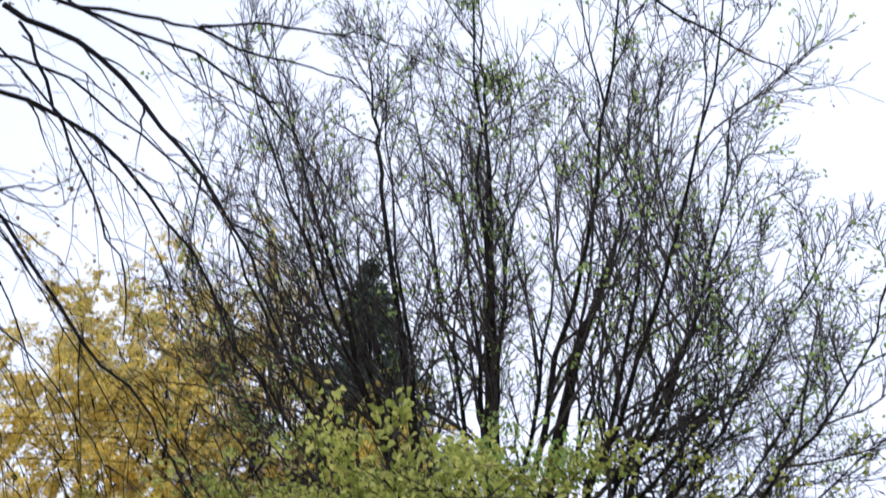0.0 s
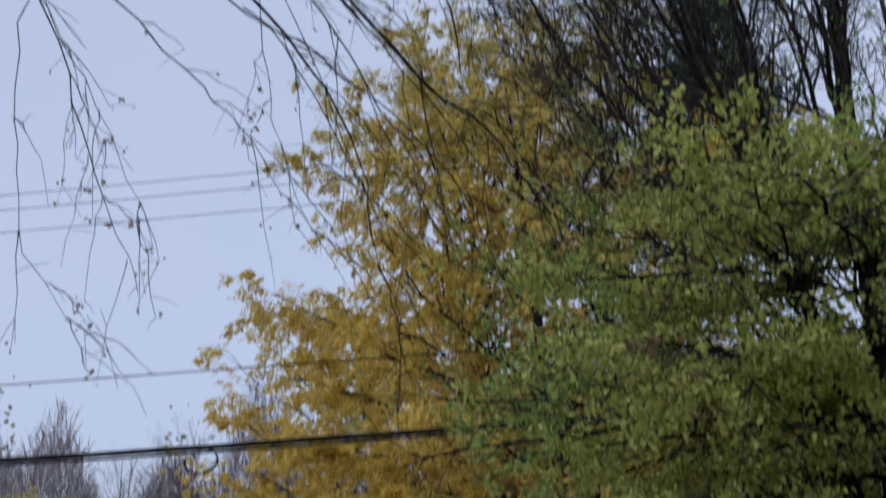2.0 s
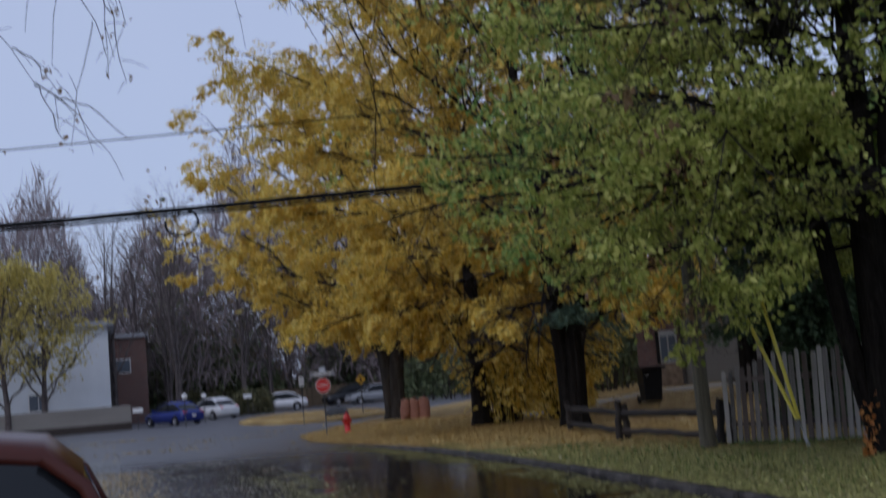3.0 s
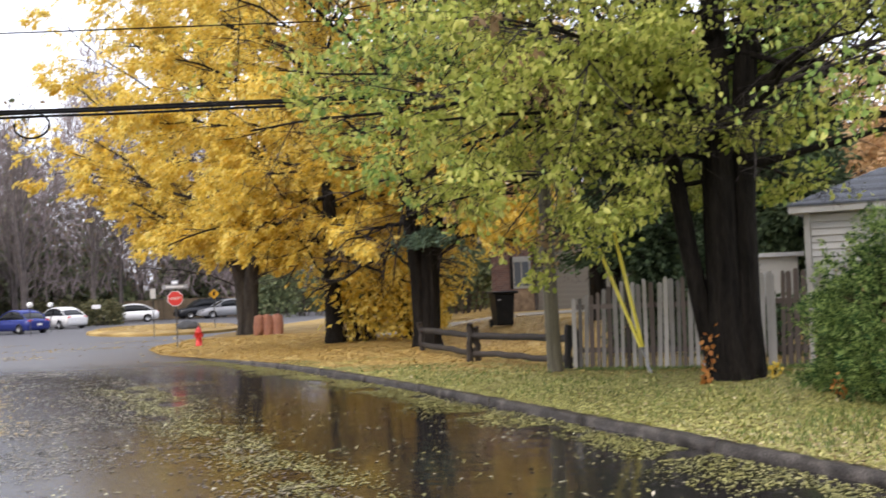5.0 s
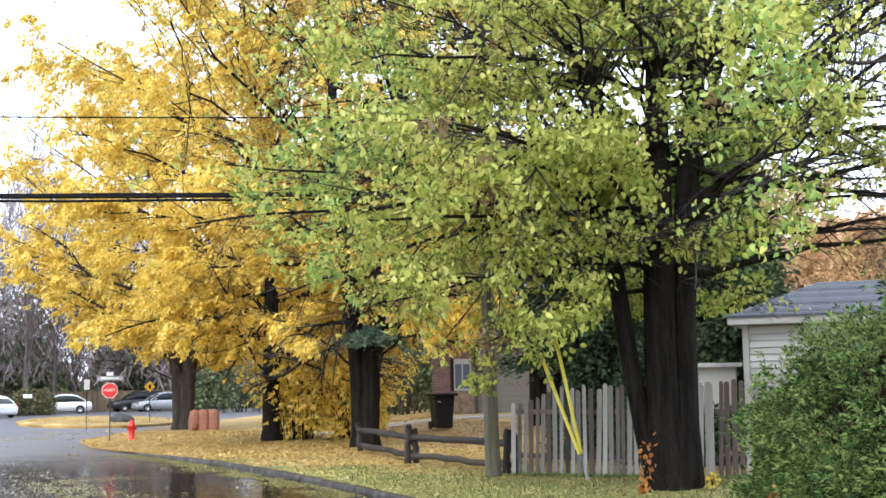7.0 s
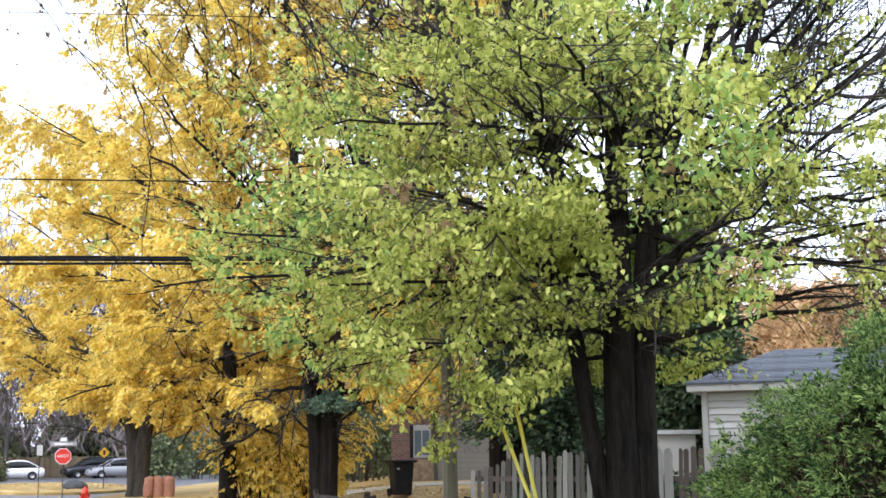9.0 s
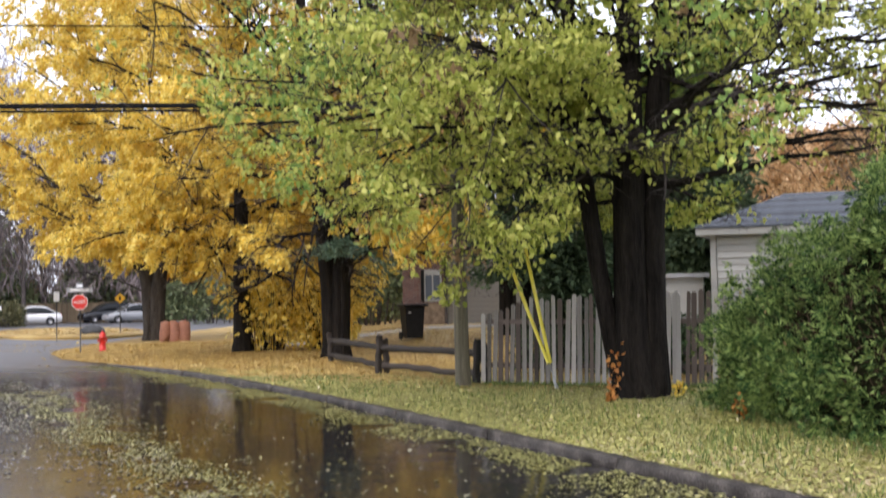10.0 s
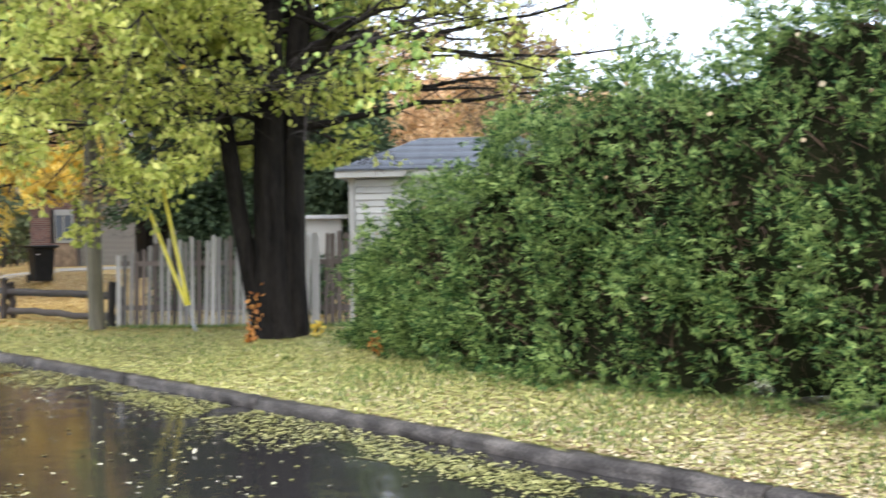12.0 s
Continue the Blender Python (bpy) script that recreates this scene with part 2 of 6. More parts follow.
PICKET_BROWN = material("weathered_brown_boards", (0.03, 0.022, 0.018), (0.13, 0.1, 0.085), 0.8, 3, 50, 0.6, 0.006, pieces=True, stretch=(8, 8, 0.5))
RAIL = material("split_cedar_rails", (0.005, 0.0038, 0.003), (0.045, 0.034, 0.027), 0.85, 3, 30, 1.0, 0.03, pieces=True, stretch=(0.4, 5, 5), iw=0.25)
POLE = material("weathered_pole_wood", (0.03, 0.026, 0.014), (0.16, 0.138, 0.09), 0.8, 3, 50, 0.7, 0.01, stretch=(6, 6, 0.3))
DARK_STEEL = material("dark_steel_post", (0.03, 0.03, 0.03), (0.08, 0.08, 0.08), 0.5, 9, 60, 0.1, 0.002, metal=0.4)
AMBER = material("amber_sign_face", (0.6, 0.33, 0.02), (0.72, 0.42, 0.03), 0.4, 5, 40, 0.05, 0.002)
STEEL = material("galvanised_steel", (0.25, 0.25, 0.26), (0.42, 0.42, 0.43), 0.4, 9, 60, 0.1, 0.002, metal=0.8)
CABLE = material("black_cable", (0.006, 0.006, 0.007), (0.016, 0.016, 0.016), 0.8, 20, 90, 0.1, 0.002, spec=0.05)
YELLOW = material("yellow_plastic", (0.62, 0.52, 0.05), (0.75, 0.64, 0.09), 0.4, 5, 40, 0.05, 0.002)
RED = material("red_paint", (0.5, 0.02, 0.015), (0.65, 0.035, 0.025), 0.35, 6, 50, 0.05, 0.002)
WHITE = material("white_paint", (0.66, 0.66, 0.65), (0.8, 0.8, 0.79), 0.45, 2, 40, 0.05, 0.002)
SIDING = material("white_siding", (0.28, 0.28, 0.265), (0.4, 0.4, 0.385), 0.55, 2, 30, 0.1, 0.003, pieces=True, stretch=(0.4, 0.4, 3))
STUCCO = material("pale_blue_white_stucco", (0.62, 0.66, 0.7), (0.74, 0.78, 0.82), 0.8, 0.6, 12, 0.2, 0.01)
BEIGE = material("beige_siding", (0.19, 0.175, 0.155), (0.28, 0.26, 0.23), 0.7, 0.8, 20, 0.2, 0.006, stretch=(0.3, 0.3, 5))
SHINGLE = material("blue_grey_shingles", (0.012, 0.014, 0.018), (0.085, 0.094, 0.112), 0.75, 4, 60, 0.5, 0.01, pieces=True, stretch=(1, 1, 3), iw=0.5)
ROOF_PALE = material("pale_grey_roofing", (0.25, 0.26, 0.28), (0.42, 0.43, 0.45), 0.7, 2, 30, 0.3, 0.01)
BRICK = brick_wall("red_brown_brick")
BLACK = material("black_plastic", (0.006, 0.006, 0.007), (0.018, 0.018, 0.019), 0.5, 5, 60, 0.15, 0.003, spec=0.2)
RUBBER = material("tyre_rubber", (0.012, 0.012, 0.012), (0.03, 0.03, 0.03), 0.8, 9, 60, 0.2, 0.003)
GLASS = glass_dark("tinted_glass", (0.012, 0.014, 0.016))
PANE = glass_dark("window_pane", (0.1, 0.12, 0.15))
FACING = material("rough_tan_stone", (0.12, 0.08, 0.05), (0.34, 0.25, 0.17), 0.85, 5, 30, 0.8, 0.03)
TERRA = material("terracotta_orange", (0.2, 0.08, 0.05), (0.36, 0.165, 0.105), 0.7, 3, 30, 0.3, 0.01)
FENCE_FAR = material("tan_wood_fence", (0.12, 0.085, 0.05), (0.22, 0.16, 0.1), 0.8, 2, 20, 0.3, 0.01, pieces=True)
STONE = material("dark_boulder", (0.02, 0.022, 0.024), (0.07, 0.072, 0.075), 0.8, 3, 30, 0.8, 0.03)


def paint(name, c, rough=0.22, spec=0.5):
    return material(name, tuple(v * 0.85 for v in c), c, rough, 1.5, 30, 0.0, spec=spec)


# ---- geometry helpers ----
A = np.array


def mesh_np(name, V, F, smooth=False):
    V, F = np.asarray(V, dtype=np.float32), np.asarray(F, dtype=np.int32)
    me = bpy.data.meshes.new(name)
    me.vertices.add(len(V))
    me.vertices.foreach_set("co", V.ravel())
    me.loops.add(F.size)
    me.loops.foreach_set("vertex_index", F.ravel())
    me.polygons.add(len(F))
    me.polygons.foreach_set("loop_start", np.arange(len(F), dtype=np.int32) * F.shape[1])
    if smooth:
        me.polygons.foreach_set("use_smooth", np.ones(len(F), dtype=bool))
    me.update(calc_edges=True)
    return me


def part(name, data, mat, parent=None, label="", at=None):
    """Links a bmesh or mesh as one object, under a thing or a part."""
    if isinstance(data, bmesh.types.BMesh):
        me = bpy.data.meshes.new(name)
        data.to_mesh(me)
        data.free()
        data = me
    if mat and not data.materials:
        data.materials.append(mat)
    ob = new(name, data)
    if parent:
        ob.parent = parent
    if at is not None:
        ob.matrix_basis = at
    if label:
        ob["label"] = label
    return ob


def thing(name, m, label, category, group="", kind=""):
    ob = new(name)
    ob.empty_display_size = 0.2
    ob.matrix_basis = m
    return tagged(ob, label, category, group, kind)


def box(sx, sy, sz, at=(0, 0, 0), bevel=0.0, m=None):
    """A box standing on at, rounded a little."""
    bm = bmesh.new()
    add_box(bm, sx, sy, sz, at, m)
    if bevel:
        bmesh.ops.bevel(bm, geom=bm.edges[:], offset=bevel, segments=2, affect="EDGES", profile=0.5)
    return bm


def add_box(bm, sx, sy, sz, at=(0, 0, 0), m=None):
    vs = [bm.verts.new((at[0] + x * sx / 2, at[1] + y * sy / 2, at[2] + z * sz)) for z in (0, 1) for y in (-1, 1) for x in (-1, 1)]
    for f in ((0, 2, 3, 1), (4, 5, 7, 6), (0, 1, 5, 4), (2, 6, 7, 3), (0, 4, 6, 2), (1, 3, 7, 5)):
        bm.faces.new([vs[i] for i in f])
    if m is not None:
        bmesh.ops.transform(bm, matrix=m, verts=vs)
    return vs


def tube(pts, radii, sides=6, cap=False, flute=0.0):
    pts = np.asarray(pts, dtype=float)
    n = len(pts)
    radii = np.broadcast_to(np.asarray(radii, dtype=float), (n,))
    tan = np.gradient(pts, axis=0)
    tan /= np.linalg.norm(tan, axis=1)[:, None] + 1e-9
    ref = np.array((0.0, 0.0, 1.0)) if abs(tan[:, 2]).mean() < 0.8 else np.array((1.0, 0.0, 0.0))
    u = np.cross(tan, ref)
    u /= np.linalg.norm(u, axis=1)[:, None] + 1e-9
    v = np.cross(tan, u)
    a = np.arange(sides) * 2 * np.pi / sides
    ridge = 1 + flute * (np.sin(np.arange(sides) * 2.4) + 0.6 * np.sin(np.arange(sides) * 4.1 + 1))
    V = pts[:, None, :] + radii[:, None, None] * ridge[None, :, None] * (np.cos(a)[None, :, None] * u[:, None, :] + np.sin(a)[None, :, None] * v[:, None, :])
    i, j = np.meshgrid(np.arange(n - 1), np.arange(sides), indexing="ij")
    k = (j + 1) % sides
    F = np.stack([i * sides + j, i * sides + k, (i + 1) * sides + k, (i + 1) * sides + j], -1).reshape(-1, 4)
    V = V.reshape(-1, 3)
    if cap:
        # close both ends with short inward rings
        V = np.vstack([V, np.repeat(pts[:1], sides, 0), np.repeat(pts[-1:], sides, 0)])
        b0, e0, e1 = n * sides, (n - 1) * sides, (n + 1) * sides
        q = [(s, (s + 1) % sides, b0 + (s + 1) % sides, b0 + s) for s in range(sides)]
        q += [(e0 + s, e1 + s, e1 + (s + 1) % sides, e0 + (s + 1) % sides) for s in range(sides)]
        F = np.vstack([F, np.array(q)])
    return V, F


def join(parts):
    Vs, Fs, k = [], [], 0
    for V, F in parts:
        Vs.append(V)
        Fs.append(F + k)
        k += len(V)
    return np.vstack(Vs), np.vstack(Fs)


def curve2(p0, p1, p2, n):
    t = np.linspace(0, 1, n)[:, None]
    return (1 - t) ** 2 * p0 + 2 * t * (1 - t) * p1 + t ** 2 * p2


def leaves(P, size, rng, droop=0.3, flat=0.0, width=0.42, axis=None, shaped=False):
    """Folded leaves at P: quads with a keel, hanging by droop, lying by flat."""
    n = len(P)
    a = rng.normal(size=(n, 3))
    if axis is not None:
        a = a * 0.6 + axis
    a[:, 2] = a[:, 2] * (1 - flat) - droop
    a /= np.linalg.norm(a, axis=1)[:, None] + 1e-9
    r = rng.normal(size=(n, 3)) * (1 - flat * 0.8)
    r[:, 2] += flat * 2.0
    b = np.cross(r, a)
    b /= np.linalg.norm(b, axis=1)[:, None] + 1e-9
    nn = np.cross(a, b)
    s = (size * rng.uniform(0.65, 1.3, n))[:, None]
    keel = nn * s * 0.12
    if shaped:
        # oval blade folded along its midrib, with a pointed tip that curls down
        curl = nn * s * rng.uniform(-0.15, 0.05, (n, 1))
        lo, hi = P + a * s * 0.28, P + a * s * 0.68
        V = np.stack([P, lo + b * s * width + keel, hi + b * s * width * 0.8 + keel, P + a * s + curl, hi - b * s * width * 0.8 + keel, lo - b * s * width + keel], 1).reshape(-1, 3)
        k = np.arange(n)[:, None] * 6
        return V, np.vstack([k + np.array((0, 1, 2, 3)), k + np.array((0, 3, 4, 5))])
    V = np.stack([P, P + a * s * 0.5 + b * s * width + keel, P + a * s, P + a * s * 0.5 - b * s * width + keel], 1).reshape(-1, 3)
    return V, np.arange(4 * n).reshape(n, 4)


def sprays(P, out, rng, count=6, length=0.3, leaf=0.14, width=0.34, sag=0.8):
    """Hanging sprays at P: leaves in two ranks along a stalk that leans outwards and sags, each leaf drooping from it."""
    n = len(P)
    d = out + rng.normal(size=(n, 3)) * 0.45
    d[:, 2] -= sag * rng.uniform(0.3, 1.5, n)
    d /= np.linalg.norm(d, axis=1)[:, None] + 1e-9
    side = np.cross(d, A((0, 0, 1.0)) + rng.normal(size=(n, 3)) * 0.35)
    side /= np.linalg.norm(side, axis=1)[:, None] + 1e-9
    ln = length * rng.uniform(0.6, 1.3, n)
    k = np.arange(count)
    u = (k + 0.6) / count
    flip = np.where(k % 2 == 0, 1.0, -1.0)
    base = P[:, None, :] + d[:, None, :] * (ln[:, None] * u)[:, :, None]
    a = d[:, None, :] * 0.7 + side[:, None, :] * flip[None, :, None] * 0.75 + A((0, 0, -0.55)) + rng.normal(size=(n, count, 3)) * 0.28
    a /= np.linalg.norm(a, axis=2)[:, :, None] + 1e-9
    b = np.cross(a, np.cross(d, side)[:, None, :] + rng.normal(size=(n, count, 3)) * 0.5)
    b /= np.linalg.norm(b, axis=2)[:, :, None] + 1e-9
    nn = np.cross(a, b)
    s = (leaf * rng.uniform(0.7, 1.3, (n, count)))[:, :, None]
    V = np.stack([base, base + a * s * 0.48 + b * s * width + nn * s * 0.1, base + a * s, base + a * s * 0.48 - b * s * width + nn * s * 0.1], 2).reshape(-1, 3)
    return V, np.arange(len(V)).reshape(-1, 4)


def tree_skeleton(rng, leaders, crown, n1, n2, n3, n4, r1=0.11, rise=0.35, low=-0.1, spread=(0.3, 0.95), wander=0.12, up=0.35, tail=1.0, plane=1.0, reach=(0.82, 1.0)):
    """Limbs, branches and twigs that fill an ellipsoid crown from one or more leaders. Returns tubes and twig points."""
    c, rad = np.array(crown[0], float), np.array(crown[1], float)
    tubes, twigs = [], []
    golden = 2.39996

    def sub(path, r_at, lo, hi, count, length, level):
        for q in range(count):
            u = lo + (hi - lo) * (q + rng.uniform(0, 1)) / count
            k = min(int(u * (len(path) - 1)), len(path) - 2)
            w = u * (len(path) - 1) - k
            p = path[k] * (1 - w) + path[k + 1] * w
            t = path[k + 1] - path[k]
            t = t / (np.linalg.norm(t) + 1e-9)
            side = np.cross(t, rng.normal(size=3))
            side[2] *= plane
            side /= np.linalg.norm(side) + 1e-9
            d = t * 0.75 + side * 0.75 + np.array((0, 0, up * rng.uniform(0.2, 1.4)))
            d /= np.linalg.norm(d)
            ln = length * rng.uniform(0.6, 1.25) * (1.15 - 0.5 * u)
            npt = 5 if level == 2 else (4 if level == 3 else 2)
            e = p + d * ln + np.array((0, 0, -0.06 * ln * (level > 2)))
            m = p + d * ln * 0.5 + rng.normal(size=3) * ln * wander
            pts = curve2(p, m, e, npt)
            r0 = max(r_at(u) * (0.55 if level == 2 else 0.5), 0.004)
            tubes.append((level, tube(pts, np.linspace(r0, max(r0 * 0.3, 0.003), npt), 5 if level == 2 else 3)))
            if level >= 3:
                twigs.append(pts)
            if level == 2:
                sub(pts, lambda s: r0 * (1 - 0.7 * s), 0.15, 1.0, n3, ln * 0.5, 3)
            elif level == 3 and n4:
                sub(pts, lambda s: r0 * (1 - 0.7 * s), 0.2, 1.0, n4, ln * 0.55, 4)

    for i in range(n1):
        f = (i + 0.5) / n1
        lead = leaders[i % len(leaders)]
        u = spread[0] + (spread[1] - spread[0]) * f
        k = min(int(u * (len(lead) - 1)), len(lead) - 2)
        w = u * (len(lead) - 1) - k
        p = lead[k] * (1 - w) + lead[k + 1] * w
        az = i * golden + rng.uniform(-0.3, 0.3)
        phi = low + (1.35 - low) * f ** 0.9 + rng.uniform(-0.12, 0.12)
        e = c + rad * np.array((math.cos(phi) * math.sin(az), math.cos(phi) * math.cos(az), math.sin(phi))) * rng.uniform(*reach)
        d = e - p
        ln = np.linalg.norm(d)
        m = p + d * 0.45 + np.array((0, 0, ln * 0.12)) + rng.normal(size=3) * ln * 0.05
        m[2] += (rise - 0.35) * ln
        pts = curve2(p, m, e, 9) + np.vstack([np.zeros((1, 3)), rng.normal(size=(8, 3)) * ln * 0.012])
        r0 = r1 * (0.45 + 0.55 * (1 - f)) * (0.6 + 0.4 * ln / rad.max())
        tubes.append((1, tube(pts, np.linspace(r0, r0 * 0.12 + 0.006, 9), 7)))
        sub(pts, lambda s, r0=r0: r0 * (1 - 0.85 * s) + 0.006, 0.18, 1.0, n2, ln * 0.36 * tail, 2)
    return tubes, twigs


def fan_crown(rng, stems, n1, n2, n3, n4, radius):
    """Long stems that fan out of the trunk, each feathered with side limbs, branches and twigs that sweep upwards."""
    tubes, twigs = [], []

    def grow(path, r_at, lo, count, length, level):
        for q in range(count):
            u = lo + (1 - lo) * (q + rng.uniform(0, 1)) / count
            k = min(int(u * (len(path) - 1)), len(path) - 2)
            w = u * (len(path) - 1) - k
            p = path[k] * (1 - w) + path[k + 1] * w
            t = path[k + 1] - path[k]
            t = t / (np.linalg.norm(t) + 1e-9)
            side = np.cross(t, rng.normal(size=3))
            side /= np.linalg.norm(side) + 1e-9
            d = t * 0.8 + side * rng.uniform(0.45, 0.8)
            d /= np.linalg.norm(d)
            ln = length * rng.uniform(0.6, 1.3) * (1.2 - 0.65 * u)
            npt = (7, 4, 3, 2)[level - 2]
            e = p + d * ln + np.array((0, 0, 0.16 * ln)) + rng.normal(size=3) * ln * 0.08
            m = p + d * ln * 0.5 + np.array((0, 0, -0.03 * ln)) + rng.normal(size=3) * ln * 0.05
            pts = curve2(p, m, e, npt)
            pts[1:-1] += rng.normal(size=(npt - 2, 3)) * ln * 0.012
            r0 = max(r_at(u) * (0.6, 0.6, 0.62, 0.7)[level - 2], 0.0078)
            tubes.append((level, tube(pts, np.linspace(r0, max(r0 * 0.3, 0.005), npt), (5, 4, 3, 3)[level - 2])))
            if level >= 4:
                twigs.append(pts)
            kids = (n2, n3, n4, 0)[level - 2]
            if kids:
                grow(pts, lambda s: r0 * (1 - 0.7 * s), 0.15, kids, ln * (0.5, 0.5, 0.55, 0)[level - 2], level + 1)

    for start, end, bow in stems:
        a, b = np.array(start, float), np.array(end, float)
        ln = np.linalg.norm(b - a)
        mid = a + (b - a) * 0.45 + np.array((b[0] - a[0], b[1] - a[1], 0.0)) * bow
        pts = curve2(a, mid, b, 13) + np.vstack([np.zeros((1, 3)), rng.normal(size=(12, 3)) * 0.05])
        r0 = radius * (0.5 + 0.5 * ln / 12) * rng.uniform(0.85, 1.15)
        tubes.append((1, tube(pts, 0.011 + (r0 - 0.011) * np.linspace(1, 0, 13) ** 1.25, 8)))
        grow(pts, lambda s, r0=r0: r0 * (1 - 0.85 * s) + 0.006, 0.17, n1, ln * 0.28, 2)
    return tubes, twigs


def leaf_points(rng, twigs, per, scatter, keep=None):
    out = []
    for pts in twigs:
        n = rng.poisson(per)
        if n:
            u = rng.uniform(0.1, 1.0, n) * (len(pts) - 1)
            k = np.minimum(u.astype(int), len(pts) - 2)
            w = (u - k)[:, None]
            out.append(pts[k] * (1 - w) + pts[k + 1] * w)
    P = np.vstack(out)
    P = P + rng.normal(size=P.shape) * scatter
    return P[keep(P)] if keep is not None else P


def build_tree(name, base, label, leaders, radii, skeleton, leaf_sets, bark, sides=10, group="", twig_levels=4, twig_bark=None):
    """leaders: polylines round the base; leaf_sets: (vertices and faces, material)."""
    t = thing(name, pose(*base), label, "tree", group)
    V, F = join([tube(p, r, sides, flute=0.05 if sides > 9 else 0.0) for p, r in zip(leaders, radii)])
    part("trunk", mesh_np("trunk", V, F, True), bark, t)
    big = [g for lv, g in skeleton if lv == 1]
    fine = [g for lv, g in skeleton if 1 < lv <= twig_levels]
    for g in big:
        part("limb", mesh_np("limb", *g, True), bark, t)
    if fine:
        tagged(part("branchwork", mesh_np("branchwork", *join(fine)), twig_bark or bark, t), kind="stuff")
    for (LV, LF), mat in leaf_sets:
        tagged(part("foliage", mesh_np("foliage", LV, LF), mat, t), kind="stuff")
    return t


# ---- ground, road, kerb ----
KY = np.array((-12, -3, 2.5, 6.4, 7.8, 8.8, 10.5, 12, 13.4, 15, 17.7, 23, 31.4), float)
KX = np.array((14.5, 9, 5.9, 3.69, 2.79, 2.05, 0.95, 0.15, -0.56, -1.5, -3.05, -6.37, -12.8), float)
KFIT = np.polyfit(KY, KX, 4)


def edge_x(y):
    """The lawn's edge: the kerb, then the rounded corner and the side street."""
    y = np.asarray(y, float)
    far = np.interp(y, (31.4, 34.5, 38.5, 41, 46, 55, 75, 140), (float(np.polyval(KFIT, 31.4)), -15.4, -17.6, -18.4, -19.3, -20.5, -22, -26))
    return np.where(y < 31.4, np.polyval(KFIT, y), far)


def lawn_z(x, y):
    s = np.maximum((np.asarray(x, float) - edge_x(y)) * 0.86, 0)
    lip = np.interp(y, (29, 33), (0.085, 0.03))
    return lip + 0.014 * np.minimum(s, 7) + 0.12 * np.clip(s - 7.2, 0, 4) + 0.02 * np.clip(s - 11.2, 0, 5)


def grounded(x, y):
    return float(lawn_z(x, y))


disc = bmesh.new()
bmesh.ops.create_circle(disc, cap_ends=True, segments=64, radius=900)
tagged(part("ground", disc, SOIL, at=pose(0, 0, -0.06)), "damp dark earth and grass reaching the horizon", "ground", kind="structure")

xs, ys = np.linspace(-80, 26, 54), np.linspace(-25, 112, 70)
gx, gy = np.meshgrid(xs, ys, indexing="ij")
V = np.stack([gx, gy, np.zeros_like(gx)], -1).reshape(-1, 3)
i, j = np.meshgrid(np.arange(53), np.arange(69), indexing="ij")
F = np.stack([i * 70 + j, (i + 1) * 70 + j, (i + 1) * 70 + j + 1, i * 70 + j + 1], -1).reshape(-1, 4)
tagged(part("road", mesh_np("road", V, F), ROAD), "dark wet asphalt road with mirror-like rain pools", "road", kind="structure")

ys = np.concatenate([np.arange(-14, 60, 0.5), np.arange(60, 140, 4.0)])
ws = np.concatenate([np.arange(0, 22, 0.5), np.geomspace(22, 160, 18)])
gy, gw = np.meshgrid(ys, ws, indexing="ij")
gx = edge_x(gy) + 0.1 + gw
gz = lawn_z(gx, gy) + 0.012 * np.sin(gx * 1.7) * np.sin(gy * 1.3)
V = np.stack([gx, gy, gz], -1).reshape(-1, 3)
n = len(ws)
i, j = np.meshgrid(np.arange(len(ys) - 1), np.arange(n - 1), indexing="ij")
F = np.stack([i * n + j, i * n + j + 1, (i + 1) * n + j + 1, (i + 1) * n + j], -1).reshape(-1, 4)
me = mesh_np("lawn", V, F, True)
me.materials.append(LAWN)
me.materials.append(LAWN_GOLD)
centre = (V[F[:, 0]] + V[F[:, 2]]) / 2
gold = (centre[:, 1] + 0.6 * centre[:, 0] + np.random.default_rng(3).normal(size=len(F)) * 1.4 > 21.5) & (centre[:, 0] < 6)
me.polygons.foreach_set("material_index", gold.astype(np.int32))
tagged(part("lawn", me, None), "grass verge covered in fallen yellow leaves", "lawn", kind="structure")


def island():
    """The leaf-strewn traffic island across the side street."""
    c = np.array((-27.0, 61.5))
    a = np.linspace(0, 2 * np.pi, 40, endpoint=False)
    d1, d2 = np.array((-0.5, 0.86)), np.array((0.86, 0.5))
    r = [(c + d1 * math.cos(t) * 9.5 + d2 * math.sin(t) * 4.0) for t in a]
    bm = bmesh.new()
    lo = [bm.verts.new((*p, 0.0)) for p in r]
    hi = [bm.verts.new((*p, 0.12)) for p in r]
    inn = [bm.verts.new((*(c + (p - c) * 0.9), 0.2)) for p in r]
    for k in range(40):
        q = (k + 1) % 40
        bm.faces.new((lo[k], lo[q], hi[q], hi[k]))
        bm.faces.new((hi[k], hi[q], inn[q], inn[k]))
    bm.faces.new(inn)
    return bm


tagged(part("traffic_island", island(), LAWN_GOLD), "low kerbed island covered in tan fallen leaves", "island", kind="structure")

# the leafy verge under the overhanging tree
verge = bmesh.new()
bmesh.ops.create_grid(verge, x_segments=14, y_segments=22, size=0.5)
for v in verge.verts:
    rim = min(0.5 - abs(v.co.x), 0.5 - abs(v.co.y))
    v.co = Vector((-17.25 + v.co.x * 20, -4.0 + v.co.y * 21, 0.1 + 0.03 * noise.noise(v.co * 9) if rim > 0.01 else -0.03))
tagged(part("verge", verge, LAWN_GOLD), "leaf-covered grass verge beside the wet road", "verge", kind="structure")

